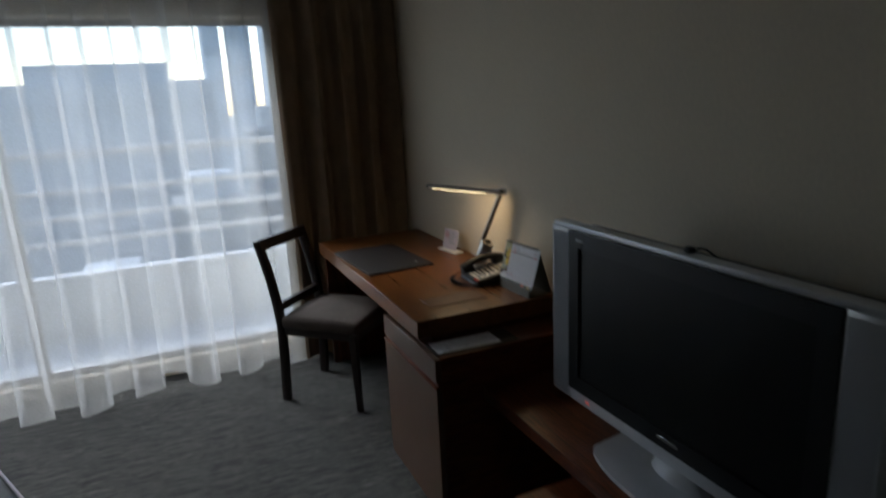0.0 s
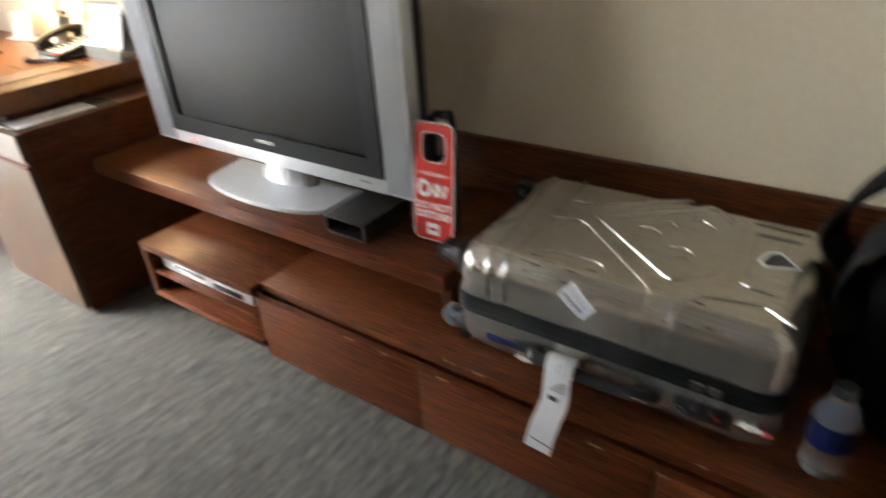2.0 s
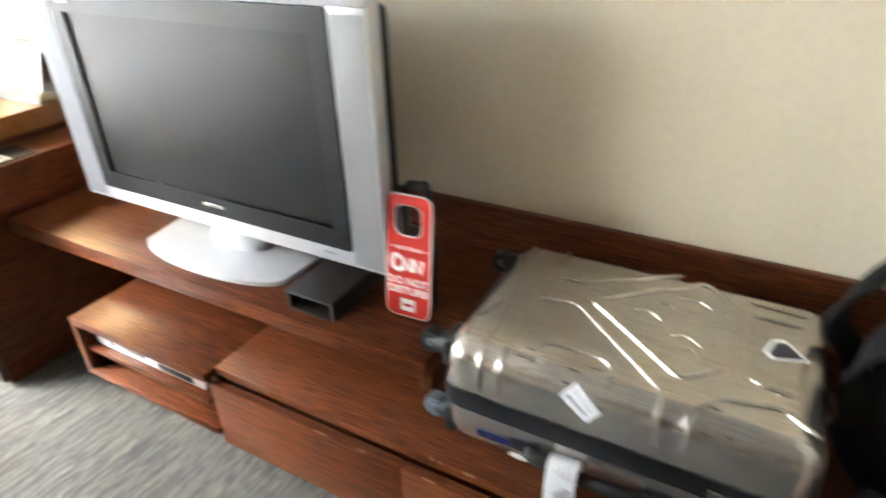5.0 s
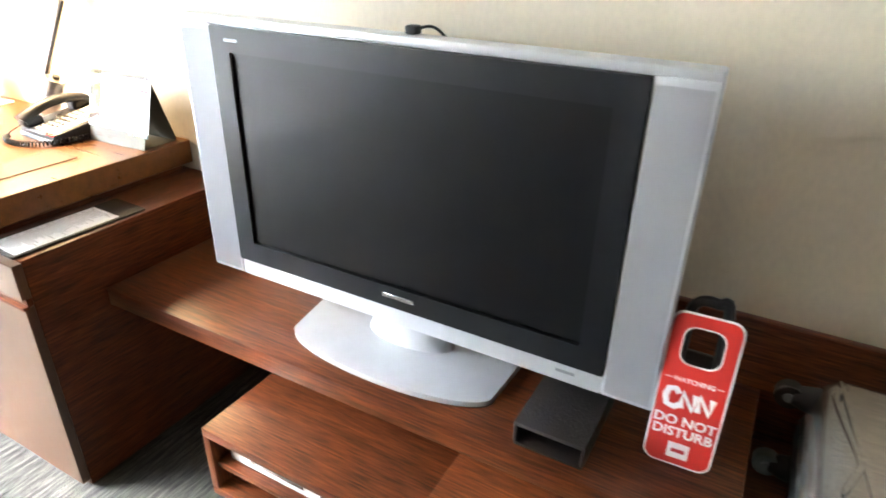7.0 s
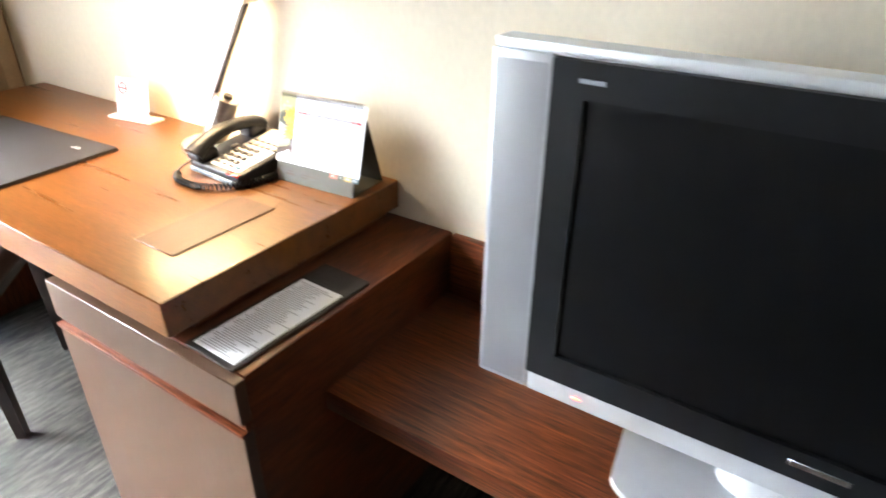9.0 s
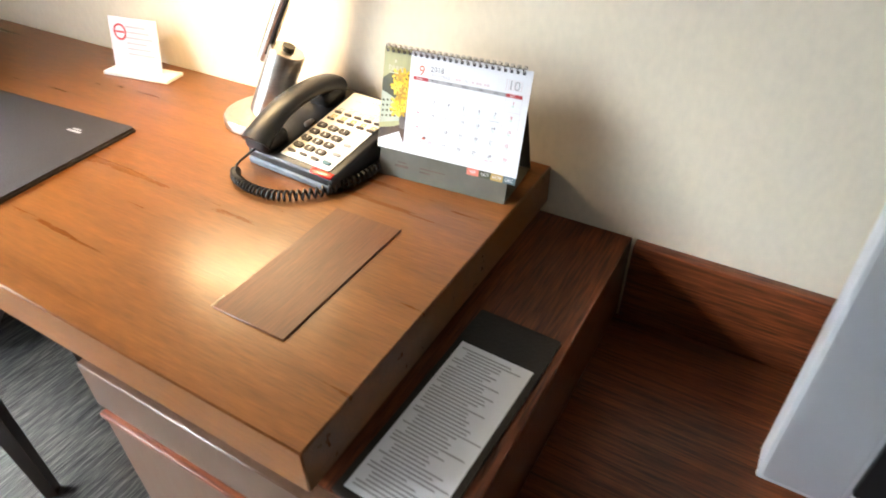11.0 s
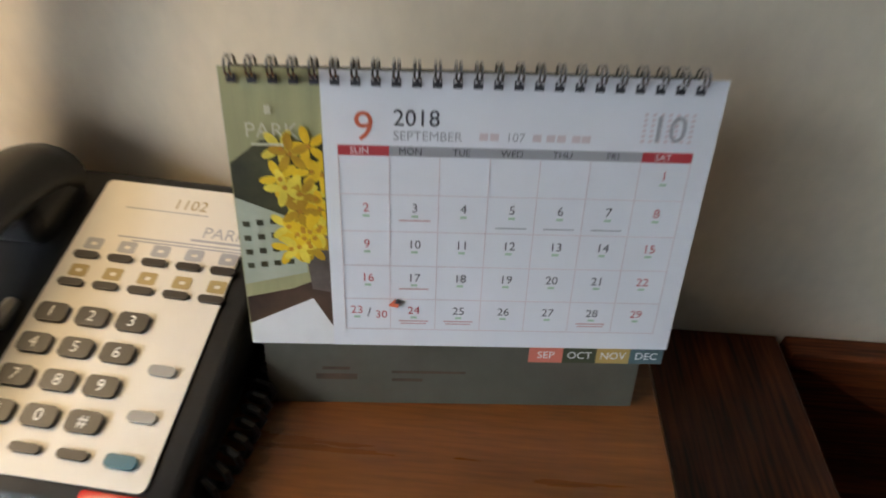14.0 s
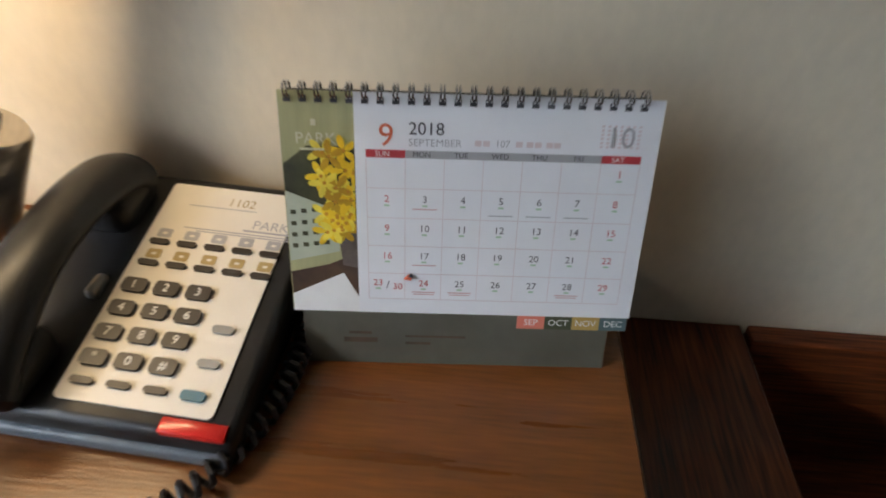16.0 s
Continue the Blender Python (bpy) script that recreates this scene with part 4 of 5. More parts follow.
ctag = thing("cabin_tag", (2.43, -0.2, 0.88), "blue and white cabin baggage tag round the strap", "tag")
CM = Matrix.Translation((2.427, -0.268, 0.884)) @ Matrix.Rotation(radians(14), 4, "Z") @ Matrix.Rotation(radians(52), 4, "X") @ Matrix.Rotation(radians(10), 4, "Z")
CM2 = Matrix.Translation((2.386, -0.283, 0.862)) @ Matrix.Rotation(radians(6), 4, "Z") @ Matrix.Rotation(radians(52), 4, "X") @ Matrix.Rotation(radians(34), 4, "Z")
for mm, x0, x1, word, tx in ((CM, -0.032, 0.032, "y-on Ba", 0.0), (CM2, -0.028, 0.026, "age", 0.002)):
    bm = bmesh.new()
    strap(bm, [(x0 + (x1 - x0) * k / 8, 0, 0.006 * math.sin(k * math.pi / 8) - 0.006) for k in range(9)], 0.05, 0.001, (0, 1, 0))
    part("strip", bm, paper, ctag, m=mm)
    bm = bmesh.new()
    strap(bm, [(x0 + (x1 - x0) * k / 8, 0.0145, 0.006 * math.sin(k * math.pi / 8) - 0.0053) for k in range(9)], 0.021, 0.0006, (0, 1, 0))
    part("blue_field", bm, tag_blue, ctag, m=mm)
    part("lettering", letters([(word, 0.0, 0.0, 0.016, "CENTER")], 0.0), black_ink, ctag, m=mm @ Matrix.Translation((tx, 0.021, 0.002)) @ Matrix.Rotation(math.pi, 4, "Z"), smooth=False)
    part("print", bars([(x0 + 0.012, -0.006, x1 - 0.012, -0.004), (x0 + 0.014, -0.014, x1 - 0.02, -0.012)], 0.0012), grey_ink, ctag, m=mm)


# ---- bottles ----
def bottle(at, h, r, cap, label_mat, label, tilt=None, low=0.4, top=0.6):
    b = thing("water_bottle", at, label, "bottle")
    m = Matrix.Translation(at) @ (tilt or Matrix.Identity(4))
    part("body", lathe([(r * 0.7, 0), (r * 0.95, 0.004), (r, 0.014), (r * 0.97, h * 0.25), (r, h * 0.3), (r, h * 0.66), (r * 0.9, h * 0.74), (r * 0.62, h * 0.83), (r * 0.42, h * 0.88), (r * 0.4, h * 0.93)], 28), pet, b, m=m)
    part("label", lathe([(r * 1.01, h * low), (r * 1.012, h * (low + 0.01)), (r * 1.012, h * (top - 0.01)), (r * 1.01, h * top)], 28), label_mat, b, m=m)
    c = part("cap", lathe([(r * 0.47, h * 0.895), (r * 0.48, h * 0.9), (r * 0.47, h * 0.99), (r * 0.42, h)], 24), cap, b, m=m)
    for k in range(14):
        a = k * math.tau / 14
        if k % 2 == 0:
            part("grip_rib", tube([(r * 0.48 * math.cos(a), r * 0.48 * math.sin(a), h * 0.905), (r * 0.47 * math.cos(a), r * 0.47 * math.sin(a), h * 0.98)], 0.0012, 5), cap, c, m=m)
    return b


bottle((2.322, -0.456, 0.4065), 0.17, 0.033, black_plastic, blue_label, "clear water bottle with blue label and black cap", Matrix.Rotation(radians(-60), 4, "Z"), 0.36, 0.63)
bottle(BP @ Vector((0.13, -0.028, 0.068)), 0.19, 0.033, blue_cap, paper, "water bottle with bright blue cap in the backpack pocket", BP.to_3x3().to_4x4(), 0.36, 0.53)

# ---- chair ----
chair = thing("desk_chair", (-1.145, -0.655, 0), "dark wooden desk chair with taupe cushion, turned aside", "chair")
CHM = Matrix.Translation((-1.145, -0.655, 0)) @ Matrix.Rotation(radians(45), 4, "Z")
D, Wd = 0.215, 0.19
for sy in (-1, 1):
    part("back_leg", strap(bmesh.new(), smooth_path([(-D - 0.015, sy * Wd, 0.0), (-D, sy * Wd, 0.3), (-D, sy * Wd, 0.45), (-D - 0.03, sy * Wd, 0.65), (-D - 0.085, sy * Wd, 0.86)], 5), 0.034, 0.042, (0, 1, 0)), wood_chair, chair, m=CHM)
    part("front_leg", tube([(D + 0.005, sy * (Wd + 0.01), 0.0), (D, sy * (Wd + 0.01), 0.25), (D, sy * (Wd + 0.01), 0.415)], [0.018, 0.023, 0.027], 4), wood_chair, chair, m=CHM)
    part("side_rail", boxed((-D, sy * Wd - 0.011, 0.375), (D, sy * Wd + 0.011, 0.42), 0.003), wood_chair, chair, m=CHM)
part("front_rail", boxed((D - 0.011, -Wd, 0.375), (D + 0.011, Wd, 0.42), 0.003), wood_chair, chair, m=CHM)
part("rear_rail", boxed((-D - 0.011, -Wd, 0.375), (-D + 0.011, Wd, 0.42), 0.003), wood_chair, chair, m=CHM)
part("top_rail", boxed((-0.021, -Wd - 0.017, -0.03), (0.021, Wd + 0.017, 0.03), 0.005), wood_chair, chair, m=CHM @ Matrix.Translation((-D - 0.079, 0, 0.845)) @ Matrix.Rotation(radians(-15), 4, "Y"))
part("lower_back_rail", boxed((-0.014, -Wd, -0.022), (0.014, Wd, 0.022), 0.004), wood_chair, chair, m=CHM @ Matrix.Translation((-D - 0.006, 0, 0.52)) @ Matrix.Rotation(radians(-8), 4, "Y"))
bm = boxed((-D + 0.012, -Wd - 0.025, 0.415), (D + 0.035, Wd + 0.025, 0.475), 0.024, 4)
bmesh.ops.subdivide_edges(bm, edges=[e for e in bm.edges if e.calc_length() > 0.1], cuts=6, use_grid_fill=True)
for v in bm.verts:
    if v.co.z > 0.46:
        v.co.z += 0.022 * max(0, 1 - (v.co.x / 0.26) ** 2) * max(0, 1 - (v.co.y / 0.24) ** 2)
part("seat", bm, seat_cloth, chair, "taupe upholstered cushion", m=CHM)

# dark stool at the room's edge
stool = thing("ottoman", (0.2, -2.25, 0), "dark upholstered ottoman with pale piping", "ottoman")
OM = Matrix.Translation((0.115, -2.235, 0)) @ Matrix.Rotation(radians(25), 4, "Z")
part("cushion", boxed((-0.38, -0.34, 0.1), (0.38, 0.34, 0.5), 0.03, 4), brown_leather, stool, m=OM)
pip = [(x, y, 0.494) for x, y in outline(0.75, 0.67, 0.05)]
part("piping", tube(pip + pip[:1], 0.005, 6), card_lilac, stool, m=OM)
for sx in (-1, 1):
    for sy in (-1, 1):
        part("foot", tube([(sx * 0.32, sy * 0.28, 0), (sx * 0.32, sy * 0.28, 0.11)], [0.018, 0.024], 10), wood_chair, stool, m=OM)

# ---- things on the desk ----
pad = thing("desk_pad", (-0.95, -0.43, 0.75), "dark brown leather desk pad with small emblem", "desk pad")
PM = Matrix.Translation((-0.955, -0.435, 0.7502)) @ Matrix.Rotation(radians(3.5), 4, "Z")
part("base", slab(outline(0.53, 0.335, 0.006), 0, 0.004), brown_leather, pad, m=PM)
part("upper_leaf", slab(outline(0.526, 0.331, 0.006), 0.004, 0.0085), brown_leather, pad, m=PM)
part("emblem", bars([(0.16, 0.105, 0.195, 0.11), (0.166, 0.113, 0.188, 0.116)], 0.0086), grey_ink, pad, m=PM)

menu = thing("menu_folder", (0.07, -0.43, 0.66), "dark leather folder holding a printed sheet", "folder")
MM = Matrix.Translation((0.073, -0.44, 0.6602)) @ Matrix.Rotation(radians(-2), 4, "Z")
part("cover", slab(outline(0.122, 0.325, 0.004), 0, 0.0045), brown_leather, menu, m=MM)
part("sheet", boxed((-0.052, -0.152, 0.0045), (0.052, 0.095, 0.0053)), paper, menu, m=MM)
rnd = random.Random(11)
part("print", bars([(x0, y, x0 + l, y + 0.0022) for y, x0, l in [(-0.145 + 0.0052 * k, -0.046 + rnd.choice((0, 0, 0.01)), rnd.uniform(0.045, 0.086)) for k in range(45)]], 0.0054), grey_ink, menu, m=MM)

holder = thing("card_holder", (-0.905, -0.065, 0.75), "clear acrylic stand holding a pale printed card", "card holder")
HM = Matrix.Translation((-0.905, -0.07, 0.7502)) @ Matrix.Rotation(radians(9), 4, "Z")
part("foot", boxed((-0.085, -0.028, 0), (0.085, 0.024, 0.008), 0.002), plate_mat, holder, m=HM)
HC = HM @ Matrix.Translation((-0.012, 0.0, 0.008)) @ Matrix.Rotation(radians(78), 4, "X")
part("card", boxed((-0.063, 0, -0.001), (0.063, 0.105, 0.001)), card_lilac, holder, m=HC)
part("print", bars([(-0.02, 0.03 + 0.011 * k, 0.05 - 0.008 * (k % 3), 0.034 + 0.011 * k) for k in range(6)], 0.0012), grey_ink, holder, m=HC)
part("mark", ring_plate([(-0.035 + 0.017 * math.cos(k * math.tau / 20), 0.075 + 0.017 * math.sin(k * math.tau / 20)) for k in range(20)],
                        [(-0.035 + 0.013 * math.cos(k * math.tau / 20), 0.075 + 0.013 * math.sin(k * math.tau / 20)) for k in range(20)], 0.001, 0.0016), red_ink, holder, m=HC)
part("mark_bar", bars([(-0.047, 0.073, -0.023, 0.077)], 0.0012), red_ink, holder, m=HC)

# lamp
lamp = thing("desk_lamp", (-0.513, -0.1, 0.75), "brushed steel articulated desk lamp, switched on", "lamp")
part("foot", lathe([(0.072, 0.7505), (0.074, 0.753), (0.074, 0.764), (0.071, 0.768), (0.02, 0.772)], 40, (-0.53, -0.1, 0)), steel, lamp)
CA, CB = Vector((-0.522, -0.1, 0.765)), Vector((-0.47, -0.075, 0.882))
part("cylinder", tube([CA, CA.lerp(CB, 0.97), CB], [0.0315, 0.0315, 0.029], 28), steel, lamp)
part("knob", tube([CB - (CB - CA) * 0.01, CB + (CB - CA) * 0.07], 0.011, 14), black_plastic, lamp)
A0, A1 = Vector((-0.522, -0.085, 0.862)), Vector((-0.382, -0.05, 1.118))
part("arm", tube([A0, A0.lerp(A1, 0.5), A1], 0.012, 14), steel, lamp)
part("arm_slot", tube([A0.lerp(A1, 0.05) + Vector((0.008, -0.006, 0)), A1 + Vector((0.008, -0.006, -0.01))], 0.0045, 8), black_plastic, lamp)
part("pivot", tube([A0 + Vector((-0.004, 0.018, 0.01)), A0 + Vector((0.03, 0.0, 0.004))], 0.01, 12), steel, lamp)
E0, E1 = Vector((-0.36, -0.055, 1.124)), Vector((-0.735, -0.235, 1.128))
part("elbow", tube([A1 + Vector((0, 0.022, 0.004)), A1 + Vector((0, -0.022, 0.004))], 0.017, 16), steel, lamp)
dirv = (E1 - E0).normalized()
side = dirv.cross(Vector((0, 0, 1))).normalized()
bm = bmesh.new()
for s in (-1, 1):
    sweep(bm, [E0 + side * s * 0.013, E1 + side * s * 0.013], 0.0075, 10)
hd = part("head", bm, steel, lamp)
part("spine", tube([E0 + Vector((0, 0, 0.004)), E1 + Vector((0, 0, 0.004))], 0.011, 8, 0.5, (0, 0, 1)), black_plastic, hd)
part("tube", tube([E0.lerp(E1, 0.22) - Vector((0, 0, 0.007)), E1.lerp(E0, 0.03) - Vector((0, 0, 0.007))], 0.005, 10), tube_glow, hd, "glowing warm lamp tube")
part("end_cap", tube([E1, E1 + dirv * 0.012], 0.02, 10, 0.5, (0, 0, 1)), black_plastic, hd)
part("cable", tube(smooth_path([(-0.45, -0.07, 0.757), (-0.43, -0.04, 0.756), (-0.46, -0.02, 0.757), (-0.5, -0.012, 0.757)]), 0.003), white_ink, lamp)
bulb = new("lamp_light", bpy.data.lights.new("lamp_light", "AREA"))
bulb.data.shape, bulb.data.size, bulb.data.size_y, bulb.data.energy, bulb.data.color = "RECTANGLE", 0.3, 0.022, LAMP, (1.0, 0.72, 0.4)
mid = E0.lerp(E1, 0.6) - Vector((0, 0, 0.014))
bulb.matrix_basis = Matrix.Translation(mid) @ Matrix.Rotation(math.atan2(dirv.y, dirv.x), 4, "Z")

# telephone
phone = thing("telephone", (-0.35, -0.135, 0.75), "black desk telephone with ivory keypad plate", "telephone")
TMX = Matrix.Translation((-0.343, -0.132, 0.7502)) @ Matrix.Rotation(radians(-4), 4, "Z")
PW, PD = 0.095, 0.105


def wedge(x0, x1, y0, y1, z0f, z1f, z1b, r=0.006):
    bm = boxed((x0, y0, 0), (x1, y1, 1), 0)
    for v in bm.verts:
        t = (v.co.y - y0) / (y1 - y0)
        v.co.z = z0f if v.co.z < 0.5 else z1f + (z1b - z1f) * t
    bmesh.ops.bevel(bm, geom=bm.edges[:], offset=r, segments=3, profile=0.5, affect="EDGES", clamp_overlap=True)
    return bm


part("body", wedge(-PW, PW, -PD, PD, 0.003, 0.026, 0.062), black_plastic, phone, m=TMX)
part("foot_plate", wedge(-PW + 0.004, PW - 0.004, -PD - 0.004, PD - 0.02, 0.0, 0.012, 0.012, 0.003), grey_blue, phone, m=TMX)
SL = math.atan2(0.036, 2 * PD)
FM = TMX @ Matrix.Translation((0.028, -PD + 0.012, 0.0285)) @ Matrix.Rotation(SL, 4, "X")
FW, FH = 0.112, 0.19
plate = part("faceplate", slab([(x - 0.003, y + FH / 2) for x, y in outline(FW - 0.006, FH, 0.004)], 0, 0.0014), plate_mat, phone, m=FM)
part("message_lens", boxed((0.018, -0.012, -0.008), (0.062, -0.001, 0.001), 0.002), red_lens, phone, m=FM)


def pill(x, y, w, h, z, r):
    return slab([(px + x, py + y) for px, py in outline(w, h, r, 4)], 0.0012, z)


for row in range(4):
    for col in range(3):
        ky, kx = 0.088 - 0.0195 * row, -0.042 + 0.024 * col
        k = part("key", pill(kx, ky, 0.018, 0.0115, 0.0042, 0.003), key_mat, phone, m=FM)
        part("numeral", letters([(("123", "456", "789", "*0#")[row][col], kx, ky - 0.003, 0.0095, "CENTER")], 0.0044), white_ink, k, m=FM, smooth=False)
for row, yy in enumerate((0.129, 0.109)):
    for col in range(5):
        xx = -0.042 + 0.0215 * col
        part("memory_key", pill(xx, yy, 0.0155, 0.0048, 0.0036, 0.0023), key_mat, phone, m=FM)
        part("pictogram", ring_plate([(xx + a, yy + 0.0092 + b) for a, b in outline(0.011, 0.0085, 0.001, 1)], [(xx + a, yy + 0.0092 + b) for a, b in outline(0.004, 0.0025, 0.0008, 1)], 0.0014, 0.0017), gold_ink if row else grey_ink, plate, m=FM)
for yy, mm in ((0.062, key_grey), (0.036, key_grey)):
    part("function_key", pill(0.034, yy, 0.015, 0.006, 0.0036, 0.0028), mm, phone, m=FM)
for col in range(4):
    part("function_key", pill(-0.042 + 0.025 * col, 0.013, 0.016, 0.0068 if col == 3 else 0.005, 0.0038, 0.0024), key_teal if col == 3 else key_mat, phone, m=FM)
part("room_number", letters([("1102", 0.006, 0.172, 0.0115, "CENTER")], 0.0016), gold_ink, plate, m=FM, smooth=False)
part("hotel_name", letters([("PARK", 0.036, 0.152, 0.012, "CENTER")], 0.0016), grey_ink, plate, m=FM, smooth=False)
part("fine_print", bars([(0.016, 0.1485, 0.056, 0.1502), (-0.03, 0.1455, 0.056, 0.1465), (-0.02, 0.1432, 0.056, 0.1442), (-0.035, 0.1685, 0.02, 0.1691)], 0.0015), grey_ink, plate, m=FM)
# handset lies along the plate's left
bm = bmesh.new()
hp = smooth_path([(-0.066, -0.108, 0.043), (-0.066, -0.085, 0.058), (-0.066, -0.045, 0.076), (-0.066, -0.005, 0.084), (-0.066, 0.035, 0.085), (-0.066, 0.07, 0.079), (-0.066, 0.085, 0.07)], 5)
sweep(bm, hp, [0.023 + 0.007 * abs(2 * i / (len(hp) - 1) - 1) ** 2 for i in range(len(hp))], 16, 0.62, (0, 0, 1))
hs = part("handset", bm, charcoal, phone, m=TMX)
part("mouthpiece", boxed((-0.092, -0.112, 0.026), (-0.04, -0.055, 0.056), 0.011, 4), charcoal, hs, m=TMX)
part("earpiece", boxed((-0.092, 0.036, 0.046), (-0.04, 0.09, 0.079), 0.012, 4), charcoal, hs, m=TMX)
part("cradle_contact", boxed((-0.046, -0.02, 0.036), (-0.037, 0.0, 0.048), 0.003), steel, phone, m=TMX)
path = smooth_path([(-0.43, -0.275, 0.759), (-0.41, -0.292, 0.759), (-0.37, -0.302, 0.759), (-0.32, -0.296, 0.759), (-0.275, -0.262, 0.759), (-0.245, -0.205, 0.759), (-0.238, -0.15, 0.759), (-0.245, -0.1, 0.759)], 44)
coil = []
for i, p in enumerate(path):
    d = (path[min(i + 1, len(path) - 1)] - path[max(i - 1, 0)]).normalized()
    s = d.cross(Vector((0, 0, 1))).normalized()
    a = i * math.tau / 7
    coil.append(p + 0.0068 * (math.cos(a) * s + math.sin(a) * Vector((0, 0, 1))))
lead = smooth_path([TMX @ Vector((-0.066, -0.11, 0.034)), (-0.43, -0.262, 0.77), (-0.433, -0.272, 0.762), coil[0]], 5)
part("coiled_cord", tube(lead + coil, 0.0022, 6), black_plastic, phone, "coiled black cord")

# calendar
cal = thing("desk_calendar", (-0.12, -0.12, 0.75), "spiral-bound desk calendar open at September 2018", "calendar")
KM = Matrix.Translation((-0.194, -0.1545, 0.7505)) @ Matrix.Rotation(radians(4), 4, "Z") @ Matrix.Rotation(radians(90 - 17), 4, "X")
PWD, PHT, PV = 0.189, 0.152, 0.0435
part("front_board", boxed((-0.04, 0, -0.0022), (0.176, PV + PHT, -0.0006), 0.0), card_olive, cal, m=KM)
BKM = Matrix.Translation((-0.194, -0.154, 0.7505)) @ Matrix.Rotation(radians(4), 4, "Z")
bm = bmesh.new()
q = [Vector((-0.04, 0.0575, 0.1865)), Vector((0.176, 0.0575, 0.1865)), Vector((0.176, 0.115, 0)), Vector((-0.04, 0.115, 0))]
vs = [bm.verts.new(v) for v in q] + [bm.verts.new(v + Vector((0, 0.0016, 0.0005))) for v in q]
for f in ((0, 1, 2, 3), (7, 6, 5, 4), (0, 4, 5, 1), (1, 5, 6, 2), (2, 6, 7, 3), (3, 7, 4, 0)):
    bm.faces.new([vs[k] for k in f])
part("rear_board", bm, card_olive, cal, m=BKM)
part("foot_board", boxed((-0.04, 0.002, 0), (0.176, 0.113, 0.001)), card_olive, cal, m=BKM)
PG = KM @ Matrix.Translation((0, PV, 0))
photo = part("picture_strip", boxed((-0.046, 0, -0.0004), (0.0, PHT, 0.0002)), photo_sage, cal, "printed photograph of yellow flowers", m=PG)
part("picture_shade", slab([(-0.0455, 0.054), (0, 0.054), (0, 0.118), (-0.03, 0.118), (-0.0455, 0.106)], 0.0002, 0.0004), photo_dark, photo, m=PG)
part("picture_phone", slab([(-0.0455, 0.038), (-0.012, 0.046), (-0.012, 0.075), (-0.0455, 0.088)], 0.0004, 0.0006), photo_teal, photo, m=PG)
part("picture_keys", bars([(-0.043 + 0.007 * i, 0.048 + 0.008 * j + 0.001 * i, -0.0395 + 0.007 * i, 0.051 + 0.008 * j + 0.001 * i) for i in range(4) for j in range(4)], 0.0006), photo_dark, photo, m=PG)
part("picture_desk", slab([(-0.0455, 0.014), (0, 0.002), (0, 0.045), (-0.02, 0.036), (-0.0455, 0.03)], 0.0004, 0.0007), photo_brown, photo, m=PG)
part("picture_paper", slab([(-0.0455, 0.0), (0, 0.0), (0, 0.012), (-0.01, 0.03), (-0.0455, 0.013)], 0.0006, 0.0009), white_ink, photo, m=PG)
part("picture_vase", slab([(-0.01, 0.036), (0, 0.034), (0, 0.07), (-0.013, 0.068)], 0.0007, 0.0009), photo_vase, photo, m=PG)
rnd = random.Random(21)
for k in range(26):
    cx, cy = -0.03 + 0.029 * rnd.random() ** 0.7, rnd.uniform(0.06, 0.116)
    if cx < -0.022 and cy > 0.108:
        continue
    bm = bmesh.new()
    a0 = rnd.uniform(0, 1.2)
    for j in range(5):
        a = a0 + j * math.tau / 5
        ell = []
        for i in range(10):
            t = i * math.tau / 10
            u, v = 0.0058 + 0.0048 * math.cos(t), 0.0023 * math.sin(t)
            ell.append((min(-0.0004, cx + u * math.cos(a) - v * math.sin(a)), cy + u * math.sin(a) + v * math.cos(a)))
        f = [bm.verts.new((x, y, 0.001 + 0.00002 * k)) for x, y in ell]
        bm.faces.new(f)
    part("picture_flower", bm, (petal, petal_deep, petal_pale)[k % 3], photo, m=PG, smooth=False)
    part("picture_flower_eye", slab([(min(-0.0004, cx + 0.0013 * math.cos(i * math.tau / 8)), cy + 0.0013 * math.sin(i * math.tau / 8)) for i in range(8)], 0.0014, 0.0016), petal_core, photo, m=PG)
part("picture_title", letters([("PARK", -0.024, 0.1195, 0.0105, "CENTER")], 0.0012), card_pale, photo, m=PG, smooth=False)
part("picture_title", bars([(-0.034, 0.1155, -0.014, 0.1168), (-0.0265, 0.131, -0.0235, 0.135)], 0.0012), card_pale, photo, m=PG)
page = part("page", boxed((0, 0, 0.0), (PWD, PHT, 0.0012)), paper, cal, m=PG)
leaf = 0.0014


def at(u, v):
    return u * PWD, v * PHT


X0, X1 = 0.037 * PWD, 0.947 * PWD
CW = (X1 - X0) / 7
part("heading_bar", bars([(X0 + CW, 0.737 * PHT, X1 - CW, 0.77 * PHT)], leaf), grey_ink, page, m=PG)
for x0 in (X0, X1 - CW):
    part("heading_end", bars([(x0, 0.737 * PHT, x0 + CW, 0.77 * PHT)], leaf), red_ink, page, m=PG)
days = ("SUN", "MON", "TUE", "WED", "THU", "FRI", "SAT")
for i, d in enumerate(days):
    part("weekday_name", letters([(d, X0 + CW * (i + 0.42), 0.743 * PHT, 0.0048, "CENTER")], leaf + 0.0003), black_ink if 0 < i < 6 else white_ink, page, m=PG, smooth=False)
part("month_number", letters([("9", 0.104 * PWD, 0.786 * PHT, 0.0205, "CENTER")], leaf), orange_ink, page, m=PG, smooth=False)
part("year", letters([("2018", 0.177 * PWD, 0.836 * PHT, 0.0112, "LEFT")], leaf), black_ink, page, m=PG, smooth=False)
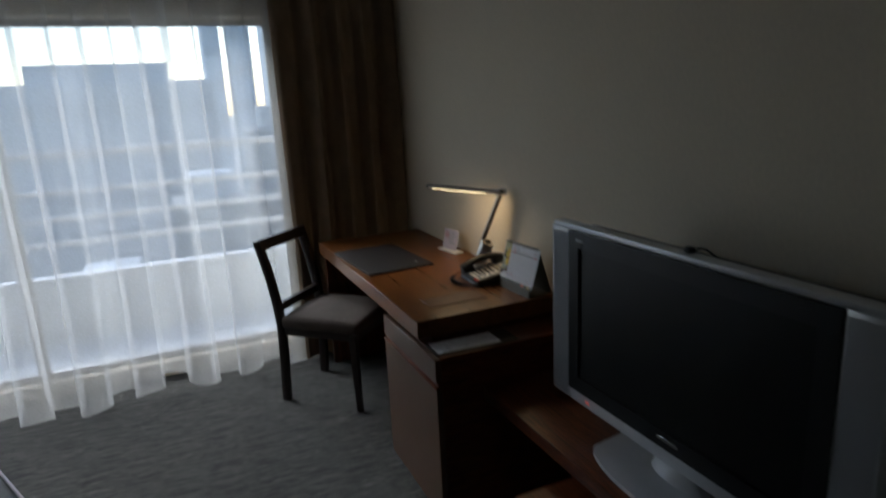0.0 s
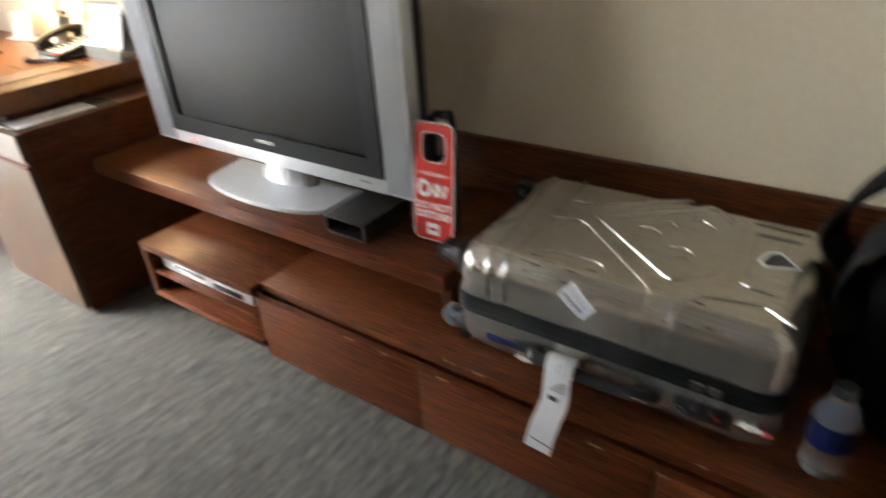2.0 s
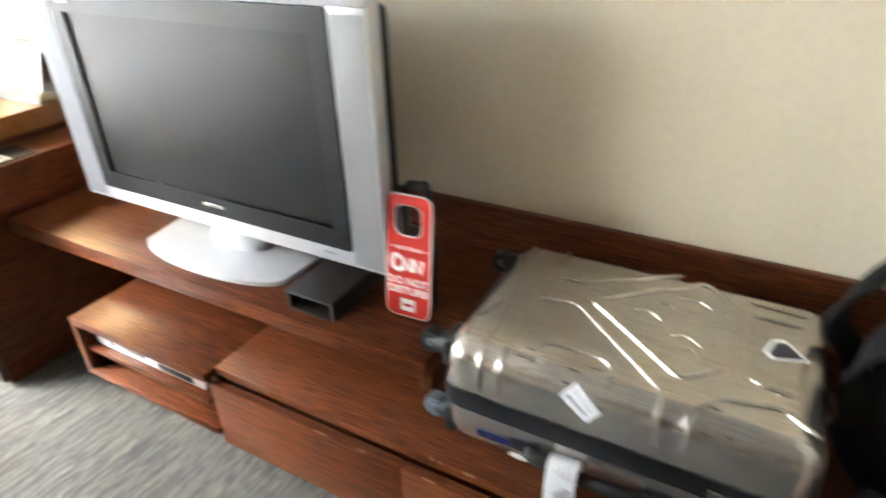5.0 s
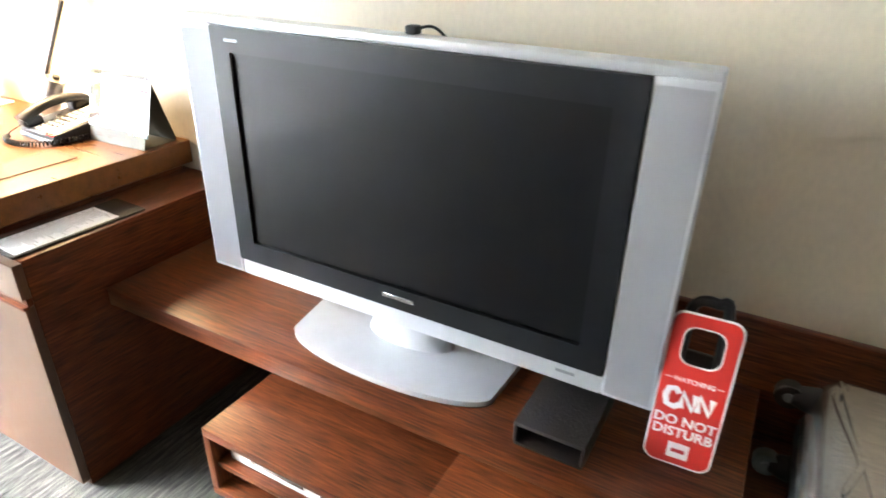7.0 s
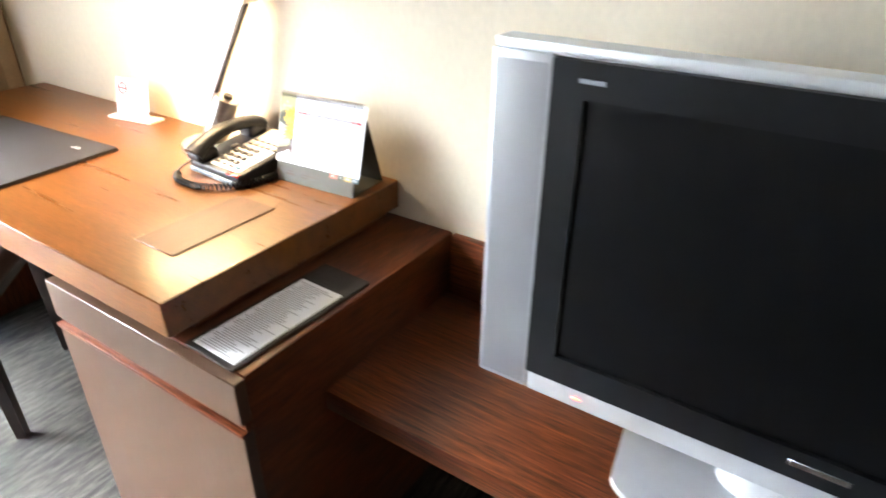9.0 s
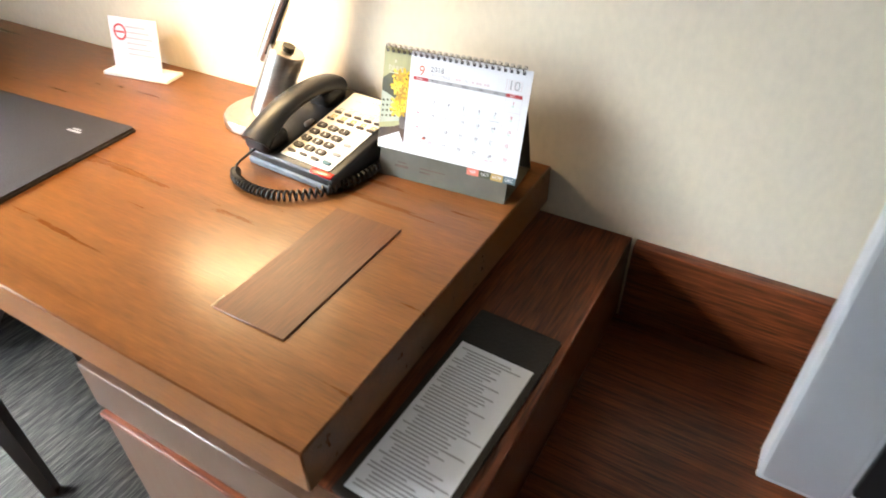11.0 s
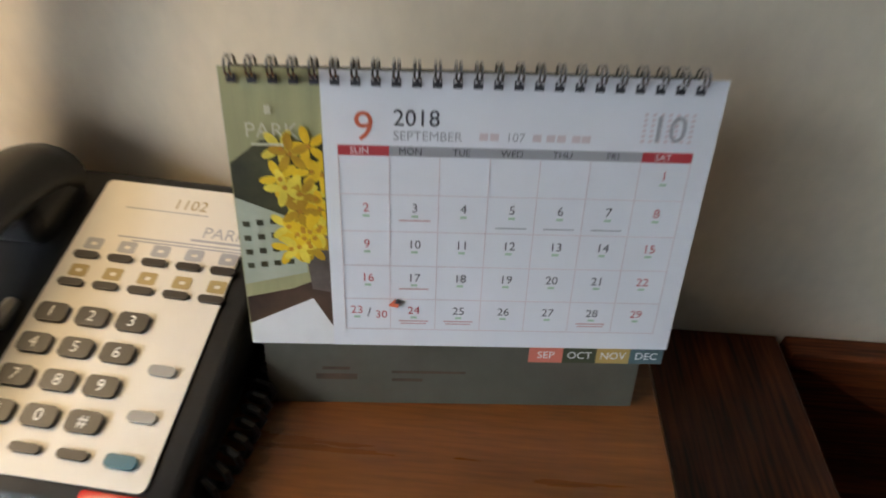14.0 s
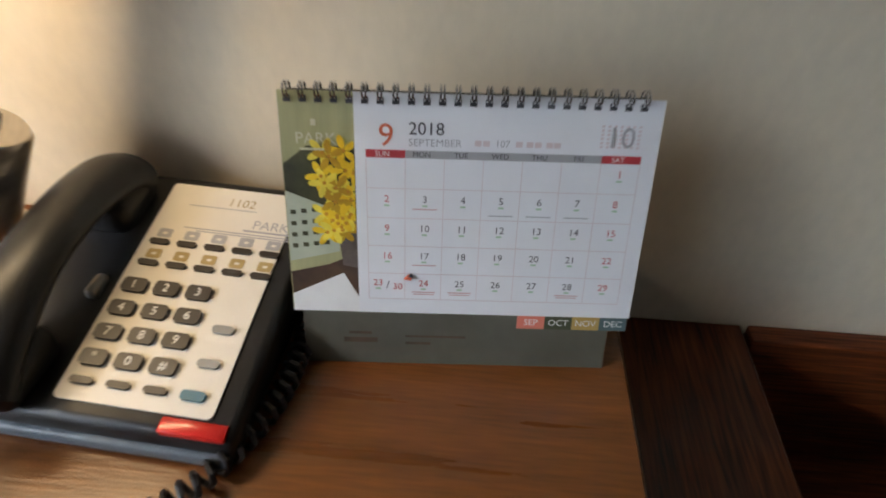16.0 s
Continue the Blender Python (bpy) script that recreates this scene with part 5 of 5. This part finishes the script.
part("month_name", letters([("SEPTEMBER", 0.177 * PWD, 0.789 * PHT, 0.0066, "LEFT")], leaf), grey_ink, page, m=PG, smooth=False)
part("era_year", letters([("107", 0.462 * PWD, 0.793 * PHT, 0.0062, "LEFT")], leaf), grey_ink, page, m=PG, smooth=False)
for u in (0.395, 0.422, 0.53, 0.565, 0.592, 0.63, 0.655):
    part("month_stroke", bars([(u * PWD, 0.795 * PHT, (u + 0.022) * PWD, 0.797 * PHT + 0.0032)], leaf), line_ink, page, m=PG, smooth=False)
rnd = random.Random(2)
part("small_month", bars([((0.805 + 0.02 * i) * PWD, (0.802 + 0.017 * j) * PHT, (0.814 + 0.02 * i) * PWD, (0.811 + 0.017 * j) * PHT) for i in range(7) for j in range(6)], leaf), line_ink, page, m=PG)
part("small_month_number", letters([("10", 0.87 * PWD, 0.805 * PHT, 0.0185, "CENTER")], leaf + 0.0003), grey_ink, page, m=PG, smooth=False)
VY = (0.737, 0.604, 0.47, 0.338, 0.203, 0.074)
grid = [(X0 + CW * i - 0.00018, VY[5] * PHT, X0 + CW * i + 0.00018, VY[0] * PHT) for i in range(8)] + [(X0, v * PHT - 0.00018, X1, v * PHT + 0.00018) for v in VY[1:]]
for row in grid:
    part("rule", bars([row], leaf - 0.0001), line_ink, page, m=PG, smooth=False)
black, red, small, remarks = [], [], [], []
for d in range(1, 30):
    c = (d + 5) % 7
    r = (d + 5) // 7
    x, y = X0 + CW * (c + 0.52), (VY[r] - 0.062) * PHT
    if d == 23:
        x -= CW * 0.26
    (red if c in (0, 6) or d == 24 else black).append((str(d), x, y, 0.0068, "CENTER"))
    small.append((x - 0.0017, y - 0.0028, x + 0.0017, y - 0.0016))
    if d in (3, 17, 24, 25, 28):
        remarks.append((x - 0.008, y - 0.0048, x + 0.008, y - 0.0042))
        if d > 17:
            remarks.append((x - 0.007, y - 0.0064, x + 0.007, y - 0.0059))
red += [("30", X0 + CW * 0.8, (VY[4] - 0.08) * PHT, 0.0068, "CENTER")]
black += [("/", X0 + CW * 0.53, (VY[4] - 0.076) * PHT, 0.0085, "CENTER")]
for row in black:
    part("date", letters([row], leaf), black_ink, page, m=PG, smooth=False)
for row in red:
    part("holiday_date", letters([row], leaf), red_ink, page, m=PG, smooth=False)
for row in small:
    part("small_print", bars([row], leaf), green_ink, page, m=PG, smooth=False)
for row in remarks:
    part("holiday_line", bars([row], leaf), faded_red, page, m=PG, smooth=False)
part("notes", bars([(X0 + CW * (c + 0.2), (VY[1] - 0.115) * PHT, X0 + CW * (c + 0.85), (VY[1] - 0.111) * PHT) for c in (3, 4, 5)], leaf), grey_ink, page, m=PG)
bfly = part("clip_pin", slab([(0.031, 0.0275), (0.036, 0.0265), (0.0365, 0.0295), (0.034, 0.0305)], leaf, leaf + 0.002), orange_ink, page, "small orange and black pin", m=PG)
part("clip_pin_wing", slab([(0.0335, 0.0295), (0.037, 0.029), (0.036, 0.0312)], leaf, leaf + 0.0024), black_ink, bfly, m=PG)
for i, (w, mm) in enumerate((("SEP", tab_coral), ("OCT", tab_green), ("NOV", tab_ochre), ("DEC", tab_slate))):
    u0 = 0.586 + 0.1025 * i
    tb = part("month_tab", boxed((u0 * PWD, -0.011, -0.0004 - 0.0001 * i), ((u0 + 0.1025) * PWD, 0.001, 0.0003)), mm, cal, m=PG)
    part("tab_name", letters([(w, (u0 + 0.051) * PWD, -0.0078, 0.0068, "CENTER")], 0.0005), white_ink, tb, m=PG, smooth=False)
part("board_print", bars([(-0.012, -0.026, 0.012, -0.022), (-0.008, -0.019, 0.008, -0.017), (0.032, -0.021, 0.075, -0.0195), (0.032, -0.027, 0.05, -0.025)], 0.0, 0.0004), photo_brown, cal, m=PG @ Matrix.Translation((0, 0, -0.0008)))
for k in range(24):
    x = -0.040 + 0.0094 * k
    coil = []
    for dx in (-0.0011, 0.0011):
        pts = [(x + dx, PHT - 0.0045 + 0.005 + 0.005 * math.cos(radians(a)), 0.0005 + 0.005 * math.sin(radians(a))) for a in range(200, -121, -32)]
        part("binding_ring", tube(pts, 0.0007, 5), chrome, cal, m=PG)
    part("punch_hole", boxed((x - 0.0022, PHT - 0.0068, 0.0012), (x + 0.0022, PHT - 0.0025, 0.0015)), black_ink, cal, m=PG)
